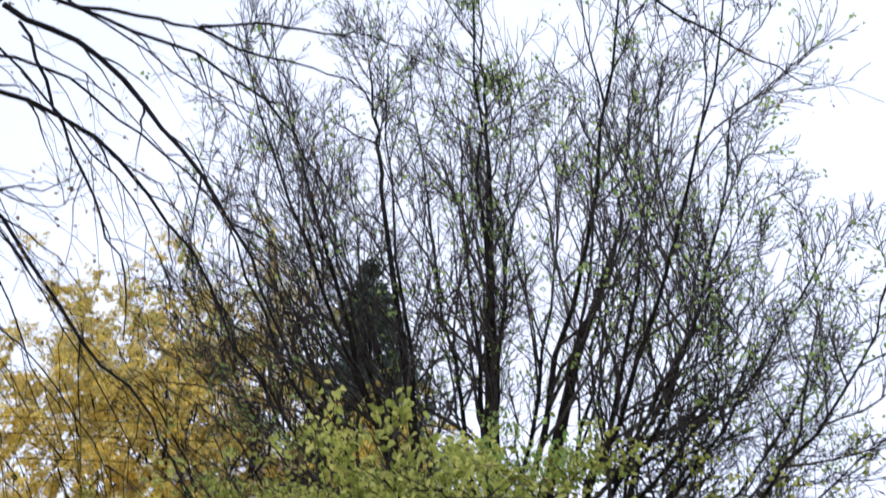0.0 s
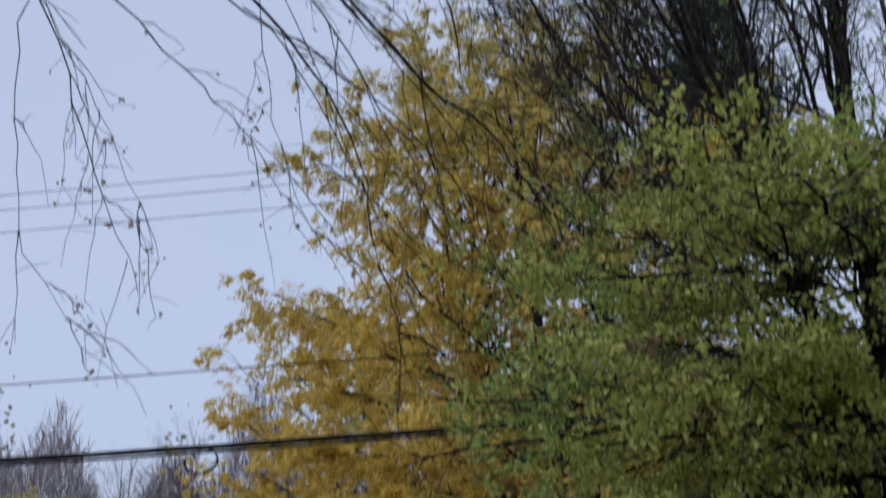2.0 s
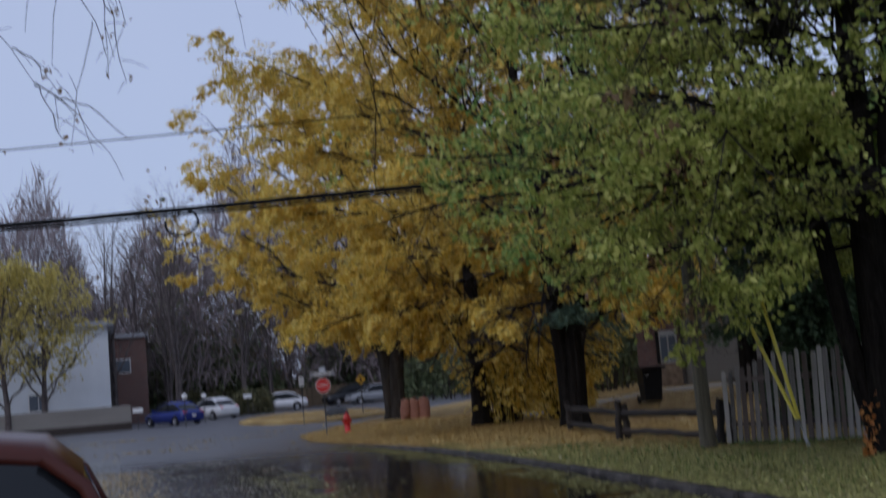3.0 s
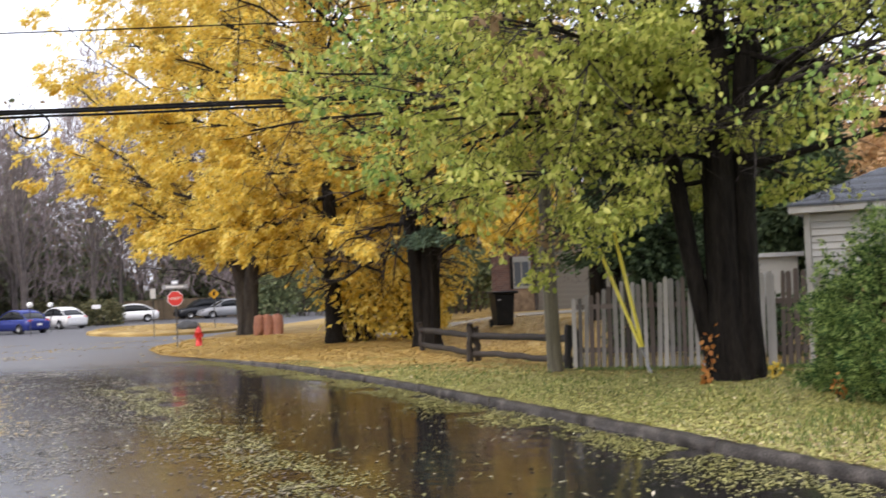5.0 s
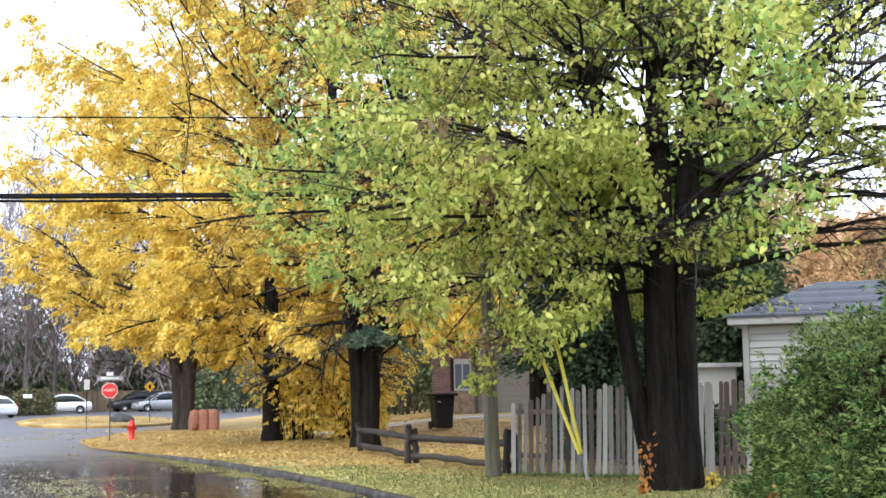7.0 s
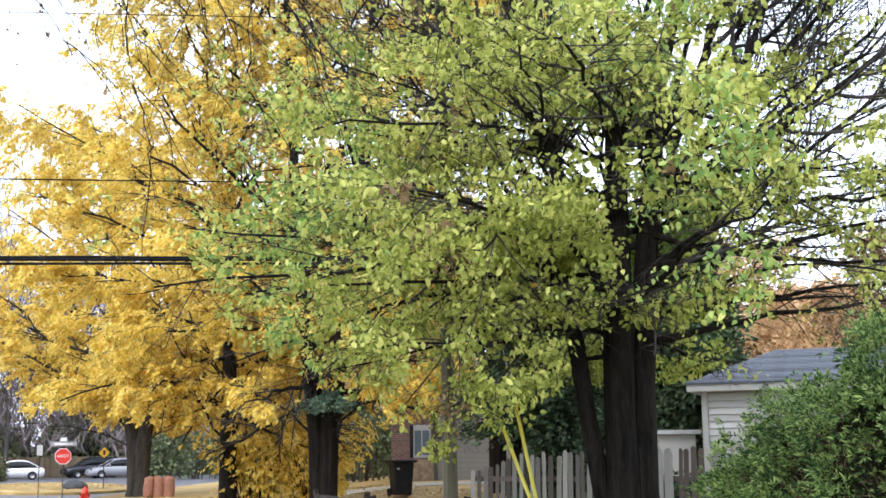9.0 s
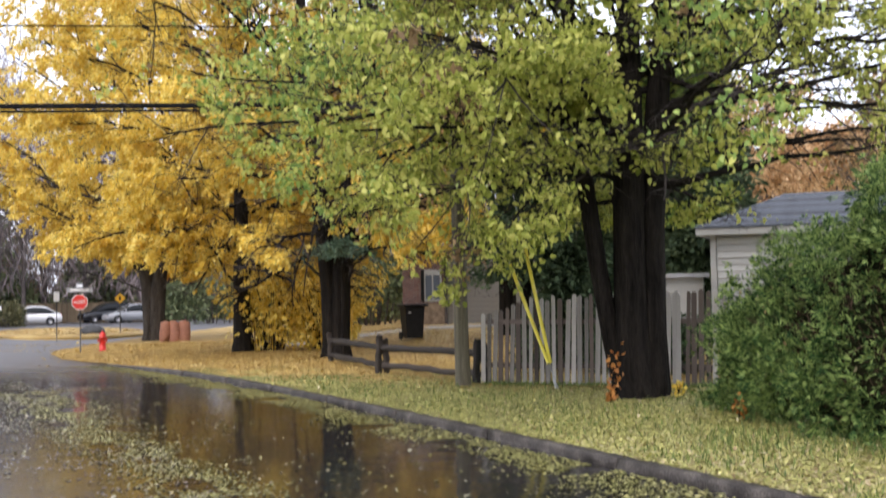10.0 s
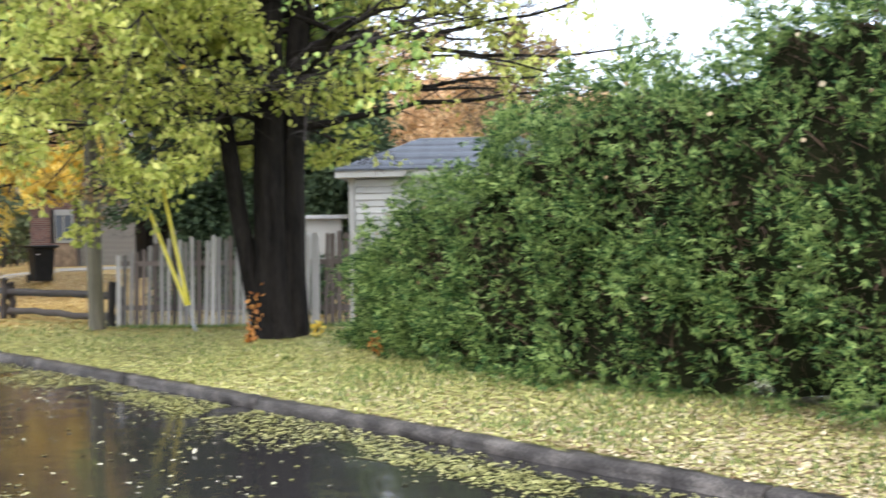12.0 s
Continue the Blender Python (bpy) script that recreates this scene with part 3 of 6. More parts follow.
# ---- big green tree by the fence ----
rng = np.random.default_rng(11)
BIG = (0.77, 18.5, grounded(0.77, 18.5) - 0.05)
lead = [A([(-0.03, 0, 0), (-0.04, 0, 0.35), (-0.06, 0, 1.2), (-0.06, 0, 3), (0.0, 0.2, 6), (0.1, 0.2, 10), (0.25, 0.3, 14)]),
        A([(-0.16, 0.05, 0.05), (-0.34, 0.05, 0.8), (-0.54, 0.05, 2), (-0.75, 0.08, 3.6), (-0.95, 0.2, 6.5), (-1.3, 0.3, 10), (-1.75, 0.4, 14)]),
        A([(0.2, 0.1, 0.05), (0.24, 0.1, 1.0), (0.27, 0.1, 2.6), (0.42, 0.2, 4.6), (0.75, 0.4, 7.5), (1.6, 0.5, 10.5), (2.6, 0.6, 13)])]
rad = [A((0.38, 0.29, 0.25, 0.23, 0.16, 0.095, 0.05)), A((0.17, 0.14, 0.13, 0.125, 0.1, 0.062, 0.035)), A((0.3, 0.21, 0.19, 0.17, 0.12, 0.08, 0.04))]
# stems of the upper crown fan out of the fork to the edge of a dome: start, end, outward bow
stems = [((0.25, 0.3, 14), (0.3, 0.3, 19.0), 0), ((-1.75, 0.4, 14), (-2.1, 0.4, 18.2), 0), ((2.6, 0.6, 13), (3.4, 0.6, 17.6), 0.05)]
for k in range(35):
    lean = -44 + 122 * ((k + rng.uniform(0.1, 0.9)) / 35) ** 0.97
    reach = np.interp(lean, (-61, -44, -30, -14, 0, 17, 31, 39, 47, 58, 78), (7.0, 8.8, 11.4, 13.0, 13.6, 11.6, 9.6, 9.8, 9.3, 7.9, 7.0)) * rng.uniform(0.84, 1.0)
    deep = rng.normal() * 0.24 * reach
    if lean > 54 and k % 3 != 0:
        continue
    start_z = np.interp(abs(lean), (0, 30, 80), (7.5, 5.6, 4.0)) * rng.uniform(0.85, 1.2)
    side = np.interp(start_z, (3, 6, 10), (0.3, 0.7, 1.3)) if lean > 12 else (-np.interp(start_z, (3, 6, 10), (0.6, 0.9, 1.3)) if lean < -8 else 0.05)
    stems.append(((side, 0.2, start_z), (0.2 + reach * math.sin(radians(lean)), 0.2 + deep, max(5.5 + reach * math.cos(radians(lean)), start_z + 1.5)), rng.uniform(0.0, 0.12) if lean > 52 else rng.uniform(0.14, 0.4) if lean > 8 else rng.uniform(0.08, 0.26)))
sk, tw = fan_crown(rng, stems, 15, 7, 5, 2, 0.064)
sk2, tw2 = tree_skeleton(rng, lead, ((-1.2, -0.6, 5.3), (6.6, 5.8, 3.6)), 44, 10, 7, 2, r1=0.06, low=-0.9, spread=(0.5, 0.66), rise=0.32, up=0.0, plane=0.3, reach=(0.6, 1.0))
sk4, tw4 = tree_skeleton(rng, lead[:2], ((-2.5, -1.2, 3.7), (3.5, 2.8, 2.3)), 19, 9, 6, 2, r1=0.045, low=-1.0, spread=(0.5, 0.6), rise=0.34, up=-0.12, plane=0.4, reach=(0.6, 1.0))
# bare, nearly level limbs towards the garage
level = [((0.25, 0.0, 3.2), (2.0, -0.2, 3.5), (4.6, -0.3, 3.75), 0.07), ((0.3, 0.05, 3.5), (1.6, 0.1, 3.75), (3.4, 0.1, 3.85), 0.06),
         ((0.3, 0.05, 3.7), (2.6, 0.1, 3.9), (4.9, -0.2, 4.05), 0.05), ((0.35, 0.1, 4.9), (2.9, -0.2, 4.3), (5.9, -0.2, 4.5), 0.05), ((0.3, 0.05, 4.3), (2.6, -0.5, 4.6), (5.2, -0.8, 5.2), 0.05)]
sk5, tw5 = [], []
for a, m, e, r0 in level:
    pts = curve2(A(a), A(m) * 2 - (A(a) + A(e)) / 2, A(e), 12) + np.vstack([np.zeros((1, 3)), rng.normal(size=(11, 3)) * 0.03])
    sk5.append((1, tube(pts, np.linspace(r0, 0.012, 12), 8)))
    for k in range(4, 12):
        for _ in range(3):
            d = A((0.7, rng.normal() * 0.6, rng.normal() * 0.5)) * rng.uniform(0.25, 0.8)
            b = curve2(pts[k], pts[k] + d * 0.5 + A((0, 0, 0.05)), pts[k] + d, 5)
            sk5.append((2, tube(b, np.linspace(0.012, 0.004, 5), 4)))
            tw5.append(b)
sk3, tw3 = tree_skeleton(rng, lead[2:], ((3.0, -0.6, 4.7), (2.3, 1.4, 1.2)), 4, 6, 4, 1, r1=0.06, low=-0.25, spread=(0.46, 0.66), rise=0.3, up=0.12, plane=0.5, tail=1.1)


def patchy(P, a, b):
    """Slow waves through the crown that open gaps between the sprays."""
    x, y, z = P[:, 0] * a, P[:, 1] * a, P[:, 2] * b
    return np.sin(x + 1.3 * z) * np.sin(y * 1.1 + 2) + np.sin(1.7 * z - 0.6 * x + 1) * 0.8 + np.sin(2.9 * z + y) * 0.5


def green_keep(P):
    x, z = P[:, 0], P[:, 2]
    p = np.interp(z, (2.0, 4.5, 6.0, 7.2, 8.5, 10.0, 13, 19), (0.95, 0.95, 0.8, 0.5, 0.36, 0.5, 0.3, 0.27))
    p = p * np.interp(x, (-1.0, 0.3), (1.0, 1.35))
    p = p * np.where(x > 1.7, np.interp(z, (2.8, 4.0, 6, 9), (0.06, 0.2, 0.36, 0.45)), np.interp(x, (-6.5, -4.0, -1.5), (0.5, 1.15, 1.0)))
    p = p * np.where(z > 9, np.interp(x, (-3, 0, 4), (0.35, 0.7, 1.0)), 1.0)
    p = p * np.interp(patchy(P, 1.5, 1.6), (-1.0, -0.1, 0.6), (0.05, 0.55, 1.0))
    floor_z = np.interp(x, (-7, -5, -3.5, -1.6, -1.0, -0.5, 0.9, 1.2, 3.0), (4.6, 3.2, 1.7, 1.6, 2.0, 3.0, 3.1, 2.6, 3.4))
    bare_stem = (np.abs(x - 0.05) < 0.55) & (P[:, 1] < 0.2) & (z < 6.5)
    p = np.where(bare_stem, p * np.interp(z, (3.0, 3.6), (0.15, 0.6)), p)
    return (rng.uniform(size=len(P)) < p) & (z > floor_z + 0.35 * np.sin(5 * x) + 0.15 * np.sin(13 * x + 1))


P = np.vstack([leaf_points(rng, tw, 2.0, 0.08, green_keep), leaf_points(rng, tw2, 11.0, 0.06, green_keep), leaf_points(rng, tw4, 7.0, 0.06, green_keep), leaf_points(rng, tw3, 2.0, 0.06), leaf_points(rng, tw5, 1.3, 0.06)])
# leaves hang in small bunches
bunch = rng.permutation(len(P))[:len(P) // 5]
P = np.repeat(P[bunch], 5, axis=0) + rng.normal(size=(len(bunch) * 5, 3)) * A((0.075, 0.075, 0.06))
high = P[:, 2] > 8.5
cool = np.sin(P[:, 0] * 1.1 + 0.7) + np.sin(P[:, 2] * 1.5 + P[:, 1] * 0.8) + 0.5 * rng.normal(size=len(P)) > 1.3
dry = ~high & (np.sin(P[:, 0] * 2.3 + 1) + np.sin(P[:, 2] * 2.9 + 2) + np.sin(P[:, 1] * 1.9) > 2.45)
low_leaf = ~high & ~dry
build_tree("deciduous_tree", BIG, "large multi-stemmed tree with thinning yellow-green leaves", lead, rad, sk + sk2 + sk3 + sk4 + sk5,
           [(leaves(P[low_leaf & ~cool], 0.1, rng, 1.0, 0.2, 0.31, shaped=True), LEAF_GREEN), (leaves(P[low_leaf & cool], 0.1, rng, 1.0, 0.2, 0.31, shaped=True), LEAF_BLUEGREEN),
            (leaves(P[dry], 0.12, rng, 0.8, 0.1, 0.25), LEAF_DRY), (leaves(P[high], 0.08, rng, 0.5, 0.1, 0.35), LEAF_BLUEGREEN)], BARK, 26, twig_bark=BARK_LIMB)

# ---- golden trees along the verge ----
def golden(base, h, rx, lean, r, seed, label, density, forks=1, bark=BARK, low=-1.0, n1=44, mats=None, mid=0.45, leaf=0.112, skirt=18, foot=1.5, slope=0.0, split=1.0):
    g = np.random.default_rng(seed)
    leads, rads = [], []
    for k in range(forks):
        a = k * 2 * math.pi / max(forks, 1) + 2.6
        off = A((math.cos(a), math.sin(a) * 0.4, 0)) * (0.09 if forks > 1 else 0.0) * r / 0.35
        out = A((math.cos(a), math.sin(a) * 0.5, 0)) * (0.085 * h if forks > 1 else 0.0)
        leads.append(A([off, off + (0, 0, 0.4), off * (0.3 + split) + (0, 0, 2.0), off * (0.3 + split * 1.5) + out * 0.3 + (lean * 0.1, 0, h * 0.28),
                        out * 0.7 + (lean * 0.3, 0, h * 0.5), out + (lean * 0.5, 0, h * 0.82)]))
        q = r if forks == 1 else r * 0.72
        rads.append(A((q * 1.4, q * 1.08, q, q * 0.7, q * 0.42, q * 0.08)))
    s1, t1 = tree_skeleton(g, leads, ((lean, 0, h * mid), (rx, rx * 0.9, h * (0.96 - mid))), n1, 10, 5, 2, r1=0.10, low=low, spread=(0.42, 0.95), up=0.02, plane=0.35, rise=0.3)
    s2, t2 = tree_skeleton(g, leads, ((lean, 0, h * 0.24), (rx * 0.75, rx * 0.7, h * 0.12)), skirt, 8, 5, 2, r1=0.05, low=-0.9, spread=(0.36, 0.55), up=-0.12, plane=0.35, rise=0.36, reach=(0.5, 1.0))

    def keep(Q):
        z = Q[:, 2]
        return (g.uniform(size=len(Q)) < np.interp(z, (1.5, 2.5, h * 0.55, h * 0.8, h), (0.2, 1, 0.95, 0.7, 0.45)) * np.interp(patchy(Q, 1.0, 1.5), (-1.1, -0.3, 0.4), (0.1, 0.65, 1.0))) & (z > foot + slope * np.maximum(-Q[:, 0], 0) + 0.5 * np.sin(Q[:, 0] * 2.1)) & ~((np.abs(Q[:, 0] - 0.1) < 0.65) & (Q[:, 1] < 0.4) & (z < h * 0.36) & (g.uniform(size=len(Q)) < 0.88))

    Q = leaf_points(g, t1 + t2, density, 0.06, keep)
    out = Q - A((lean * 0.4, 0, 0))
    out[:, 2] = 0
    out /= np.linalg.norm(out, axis=1)[:, None] + 1e-9
    pick = np.interp(Q[:, 2], (h * 0.45, h * 0.8), (0.1, 0.8)) > g.uniform(size=len(Q))
    sets = [(sprays(Q[m], out[m], g, 7, 0.3, size, 0.32, 0.95), mat) for m, mat, size in ((~pick, mats[0], leaf), (pick, mats[1], leaf * 0.82))]
    return build_tree("golden_tree", base, label, leads, rads, s1 + s2, sets, bark, 12, "golden trees on the verge", twig_bark=BARK_LIMB)


golden((-10.3, 36.1, grounded(-10.3, 36.1) - 0.05), 23.5, 7.0, 0.0, 0.25, 21, "tall tree in golden autumn leaf on the verge", 7.6, mats=(LEAF_YELLOW, LEAF_YGREEN), mid=0.43, skirt=12, foot=2.6, slope=0.1)
golden((-6.5, 31.7, grounded(-6.5, 31.7) - 0.05), 21.0, 6.4, 0.3, 0.36, 22, "thick-trunked golden tree behind the rail fence", 4.6, forks=2, mats=(LEAF_YELLOW, LEAF_YGREEN), skirt=12, foot=3.0, split=1.5)
golden((-17.7, 48.9, grounded(-17.7, 48.9) - 0.05), 17.0, 8.4, -0.6, 0.45, 23, "broad golden tree with a stout grey trunk", 6.0, forks=2, bark=BARK_GREY, mats=(LEAF_YELLOW, LEAF_YELLOW), leaf=0.13, skirt=14, foot=2.8, slope=0.42, split=1.7, mid=0.57)


# ---- conifers ----
def conifer(x, y, h, r, seed, label, bottom=0.3, size=0.22, layers=26, mat=None):
    g = np.random.default_rng(seed)
    z0 = grounded(x, y)
    t = thing("conifer", pose(x, y, z0 - 0.05), label, "conifer", "dark conifers behind the fence")
    V, F = tube(A([(0, 0, 0), (0.03, 0, h * 0.5), (0, 0, h)]), A((0.022 * h, 0.014 * h, 0.01)) * (0.55 if h > 12 else 1.0), 8)
    part("trunk", mesh_np("trunk", V, F, True), BARK, t)
    tubes, pts, ax = [], [], []
    for k in range(layers):
        f = (k + g.uniform(0, 1)) / layers
        z = bottom + (h - bottom) * f
        ln0 = r * (1 - f) ** 0.85 + 0.12
        for q in range(9):
            a = g.uniform(0, 2 * np.pi)
            ln = ln0 * g.uniform(0.7, 1.15)
            d = A((math.cos(a), math.sin(a), 0))
            br = curve2(A((0, 0, z)), A((0, 0, z + 0.15 * ln)) + d * ln * 0.5, A((0, 0, z - 0.12 * ln)) + d * ln, 5)
            tubes.append(tube(br, np.linspace(0.02, 0.004, 5) * (0.5 + ln / 2), 3))
            m = int(20 + 34 * ln)
            u = g.uniform(0.1, 1, m) * 4
            i0 = np.minimum(u.astype(int), 3)
            w = (u - i0)[:, None]
            pts.append(br[i0] * (1 - w) + br[i0 + 1] * w + g.normal(size=(m, 3)) * (0.05 + 0.05 * ln))
            ax.append(np.tile(d, (m, 1)))
    tagged(part("branchwork", mesh_np("branchwork", *join(tubes)), BARK, t), kind="stuff")
    tagged(part("foliage", mesh_np("foliage", *leaves(np.vstack(pts), size, g, 0.25, 0.1, 0.2, np.vstack(ax))), mat or LEAF_DARK, t), kind="stuff")


conifer(-2.1, 33.9, 20.4, 3.3, 31, "tall grey-green spruce rising behind the trees", 11.0, 0.3, 19, LEAF_SPRUCE)
conifer(-0.25, 24.6, 4.4, 1.1, 32, "dark cedar behind the picket fence", size=0.16)
conifer(3.7, 37.6, 8.4, 2.4, 34, "dark spruce behind the white garage", size=0.3, layers=36)
conifer(2.3, 38.6, 8.6, 2.1, 39, "dark spruce behind the small shed", size=0.3, layers=34)
conifer(0.35, 25.6, 6.4, 1.4, 36, "tall dark cedar behind the picket fence", size=0.18)
conifer(0.2, 32.4, 8.5, 1.6, 37, "dark cedar in the garden behind the fence", size=0.22)
conifer(-1.2, 25.3, 6.2, 1.3, 38, "dark cedar with a bare lower trunk behind the picket fence", 1.9, 0.17, 22)
conifer(-6.2, 31.0, 3.1, 1.0, 35, "small blue-green pine behind the rail fence", 2.75, 0.13, 3, LEAF_PINE)

# ---- cedar hedge ----
def hedge():
    g = np.random.default_rng(41)
    path = A([(1.75, 16.6), (2.05, 14.4), (3.05, 12.0), (4.05, 9.95), (4.9, 8.5), (6.6, 5.4), (8.6, 1.8)])
    tops = A((1.35, 2.15, 2.95, 3.35, 3.8, 4.2, 4.2))
    t = thing("cedar_hedge", pose(1.75, 16.6, grounded(1.75, 16.6)), "dense dark green cedar hedge along the leafy verge", "hedge")
    org = A((1.75, 16.6, grounded(1.75, 16.6)))
    seg = np.linalg.norm(np.diff(path, axis=0), axis=1)
    cum = np.concatenate([[0], np.cumsum(seg)])
    total = cum[-1]

    # half outline of the hedge: front foot, shoulder, top, back foot, by arc length
    ra = np.linspace(0, np.pi, 200)
    RW = -np.sign(np.cos(ra)) * np.abs(np.cos(ra)) ** 0.4
    RZ = np.abs(np.sin(ra)) ** 0.5
    RV = np.concatenate([[0], np.cumsum(np.hypot(np.diff(RW) * 0.85, np.diff(RZ) * 3.0))])
    RV /= RV[-1]

    def surface(s, v, inset=0.0):
        """s metres along, v from the front foot (0) over the top (about 0.6) to the back foot (1)."""
        px, py = np.interp(s, cum, path[:, 0]), np.interp(s, cum, path[:, 1])
        qx, qy = np.interp(s + 0.3, cum, path[:, 0]), np.interp(s + 0.3, cum, path[:, 1])
        rx, ry = np.interp(s - 0.3, cum, path[:, 0]), np.interp(s - 0.3, cum, path[:, 1])
        tx, ty = qx - rx, qy - ry
        ln = np.hypot(tx, ty) + 1e-9
        nx, ny = -ty / ln, tx / ln            # towards the garden
        lump = 0.12 * np.sin(s * 2.3) + 0.09 * np.sin(s * 5.1 + 1) + 0.08 * np.sin(s * 3.7 + v * 9)
        H = np.interp(s, cum, tops) + 0.14 * np.sin(s * 3.3 + 2) + 0.09 * np.sin(s * 7.9) - inset
        ww, zz = np.interp(v, RV, RW), np.interp(v, RV, RZ) * H
        w = 0.85 + (0.85 - inset + lump * 0.6) * ww + 0.12 * np.sin(zz * 2.2 + s)
        zc = grounded(2.5, 13) - org[2]
        return np.stack([px + nx * w - org[0], py + ny * w - org[1], zc + zz], -1)

    # closed shell behind the fronds, coloured as the shade inside the hedge
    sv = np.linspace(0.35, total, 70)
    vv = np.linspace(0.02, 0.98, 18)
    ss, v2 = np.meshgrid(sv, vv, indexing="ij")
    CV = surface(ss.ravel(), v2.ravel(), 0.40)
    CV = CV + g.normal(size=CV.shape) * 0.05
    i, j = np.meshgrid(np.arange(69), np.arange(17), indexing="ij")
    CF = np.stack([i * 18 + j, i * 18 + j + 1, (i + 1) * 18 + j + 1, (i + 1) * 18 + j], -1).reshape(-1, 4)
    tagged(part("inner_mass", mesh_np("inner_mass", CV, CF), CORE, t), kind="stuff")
    # flat fronds gather in clumps with dark hollows between them
    def fronds(C, axis, length, fans=7):
        n = len(C)
        a = axis / (np.linalg.norm(axis, axis=1)[:, None] + 1e-9)
        w = np.cross(a, g.normal(size=(n, 3)))
        w /= np.linalg.norm(w, axis=1)[:, None] + 1e-9
        ang = np.linspace(-0.95, 0.95, fans)[None, :] + g.normal(size=(n, fans)) * 0.12
        ln = (length * g.uniform(0.6, 1.25, n))[:, None] * (1 - 0.35 * np.abs(np.linspace(-1, 1, fans)))[None, :] * g.uniform(0.8, 1.15, (n, fans))
        d = a[:, None, :] * np.cos(ang)[:, :, None] + w[:, None, :] * np.sin(ang)[:, :, None] + g.normal(size=(n, fans, 3)) * 0.12 + A((0, 0, -0.12))
        q = np.cross(np.cross(a, w)[:, None, :] + g.normal(size=(n, fans, 3)) * 0.25, d)
        q /= np.linalg.norm(q, axis=2)[:, :, None] + 1e-9
        root = C[:, None, :] + d * (ln * 0.12)[:, :, None]
        L = ln[:, :, None]
        V = np.stack([root, root + d * L * 0.55 + q * L * 0.1, root + d * L + A((0, 0, -0.1)) * L, root + d * L * 0.55 - q * L * 0.1], 2).reshape(-1, 3)
        return V, np.arange(len(V)).reshape(-1, 4)

    nc, per = 2500, 13
    s = np.where(g.uniform(size=nc) < 0.9, g.uniform(-0.1, 10.4, nc), g.uniform(10.4, total, nc))
    v = g.uniform(0.0, 0.72, nc)
    wave = np.sin(s * 2.9 + 11 * v) * np.sin(s * 1.3 - 17 * v + 2) + 0.7 * np.sin(s * 5.7 + 23 * v + 1) + 0.35 * g.normal(size=nc)
    ok = wave > -0.95
    s, v, wave = s[ok], v[ok], wave[ok]
    nc = len(s)
    C = surface(s, v, 0.17 - 0.27 * wave + np.abs(g.normal(size=nc)) * 0.05)
    inner = surface(s, v, 0.75)
    outward = C - inner
    outward /= np.linalg.norm(outward, axis=1)[:, None] + 1e-9
    off = g.normal(size=(nc, per, 3)) * A((0.085, 0.085, 0.07))
    P = (C[:, None, :] + off).reshape(-1, 3)
    ax = (outward[:, None, :] * 0.75 + off * 4.5 + A((0, 0, 0.3)) + g.normal(size=(nc, per, 3)) * 0.3).reshape(-1, 3)
    # the end of the hedge is rounded off
    m = 2600
    ce = surface(np.full(m, 0.35), g.uniform(0.05, 0.95, m), 0.08)
    mid = A((surface(A([0.35]), A([0.5]), 0.0)[0][0], surface(A([0.35]), A([0.5]), 0.0)[0][1], 0))
    k = g.uniform(0, 1, m)[:, None]
    ce[:, :2] = ce[:, :2] * (0.25 + 0.75 * k) + mid[:2] * (0.75 - 0.75 * k)
    ce[:, :2] += A((-0.12, 0.5)) * (1 - k) ** 0.6 * 0.7 + g.normal(size=(m, 2)) * 0.1
    P = np.vstack([P, ce])
    ax = np.vstack([ax, g.normal(size=(m, 3)) * 0.6 + A((-0.4, -0.2, 0.35))])
    ok = P[:, 2] > grounded(2.5, 13) - org[2] + 0.02
    tagged(part("foliage", mesh_np("foliage", *fronds(P[ok], ax[ok], 0.095, 7)), LEAF_CEDAR, t), kind="stuff")
    # dead brown twigs in the hollows, and a few fallen leaves caught on the sprays
    m = 5200
    root = surface(g.uniform(0.2, 10.4, m), g.uniform(0.02, 0.6, m), 0.42)
    tip = root + g.normal(size=(m, 3)) * 0.1 + A((-0.1, -0.06, 0.1))
    q = g.normal(size=(m, 3)) * 0.005
    TV = np.stack([root - q, root + q, tip + q * 0.4, tip - q * 0.4], 1).reshape(-1, 3)
    tagged(part("inner_deadwood", mesh_np("inner_deadwood", TV, np.arange(4 * m).reshape(m, 4)), DEAD_TWIG, t, "dead brown inner twigs"), kind="stuff")
    m = 90
    C = surface(g.uniform(0.5, 10.4, m), g.uniform(0.1, 0.65, m), -0.06)
    tagged(part("caught_leaves", mesh_np("caught_leaves", *leaves(C, 0.06, g, 0.2)), LITTER_BEIGE, t, "pale fallen leaves caught on the sprays"), kind="stuff")
    # soft pointed leaders standing out of the top
    sp = []
    sax = []
    for _ in range(70):
        q = surface(A([g.uniform(0.3, total)]), A([g.uniform(0.35, 0.6)]), 0.0)[0]
        hh = g.uniform(0.15, 0.5)
        u = g.uniform(0, 1, 60)[:, None]
        sp.append(q + u * A((g.normal() * 0.1, g.normal() * 0.1, hh)) + g.normal(size=(60, 3)) * 0.06 * (1.1 - u))
        sax.append(np.tile(A((0, 0, 0.9)), (60, 1)))
    tagged(part("top_growth", mesh_np("top_growth", *fronds(np.vstack(sp)[::4], np.vstack(sax)[::4] + g.normal(size=(len(np.vstack(sp)[::4]), 3)) * 0.4, 0.1)), LEAF_CEDAR, t), kind="stuff")


hedge()

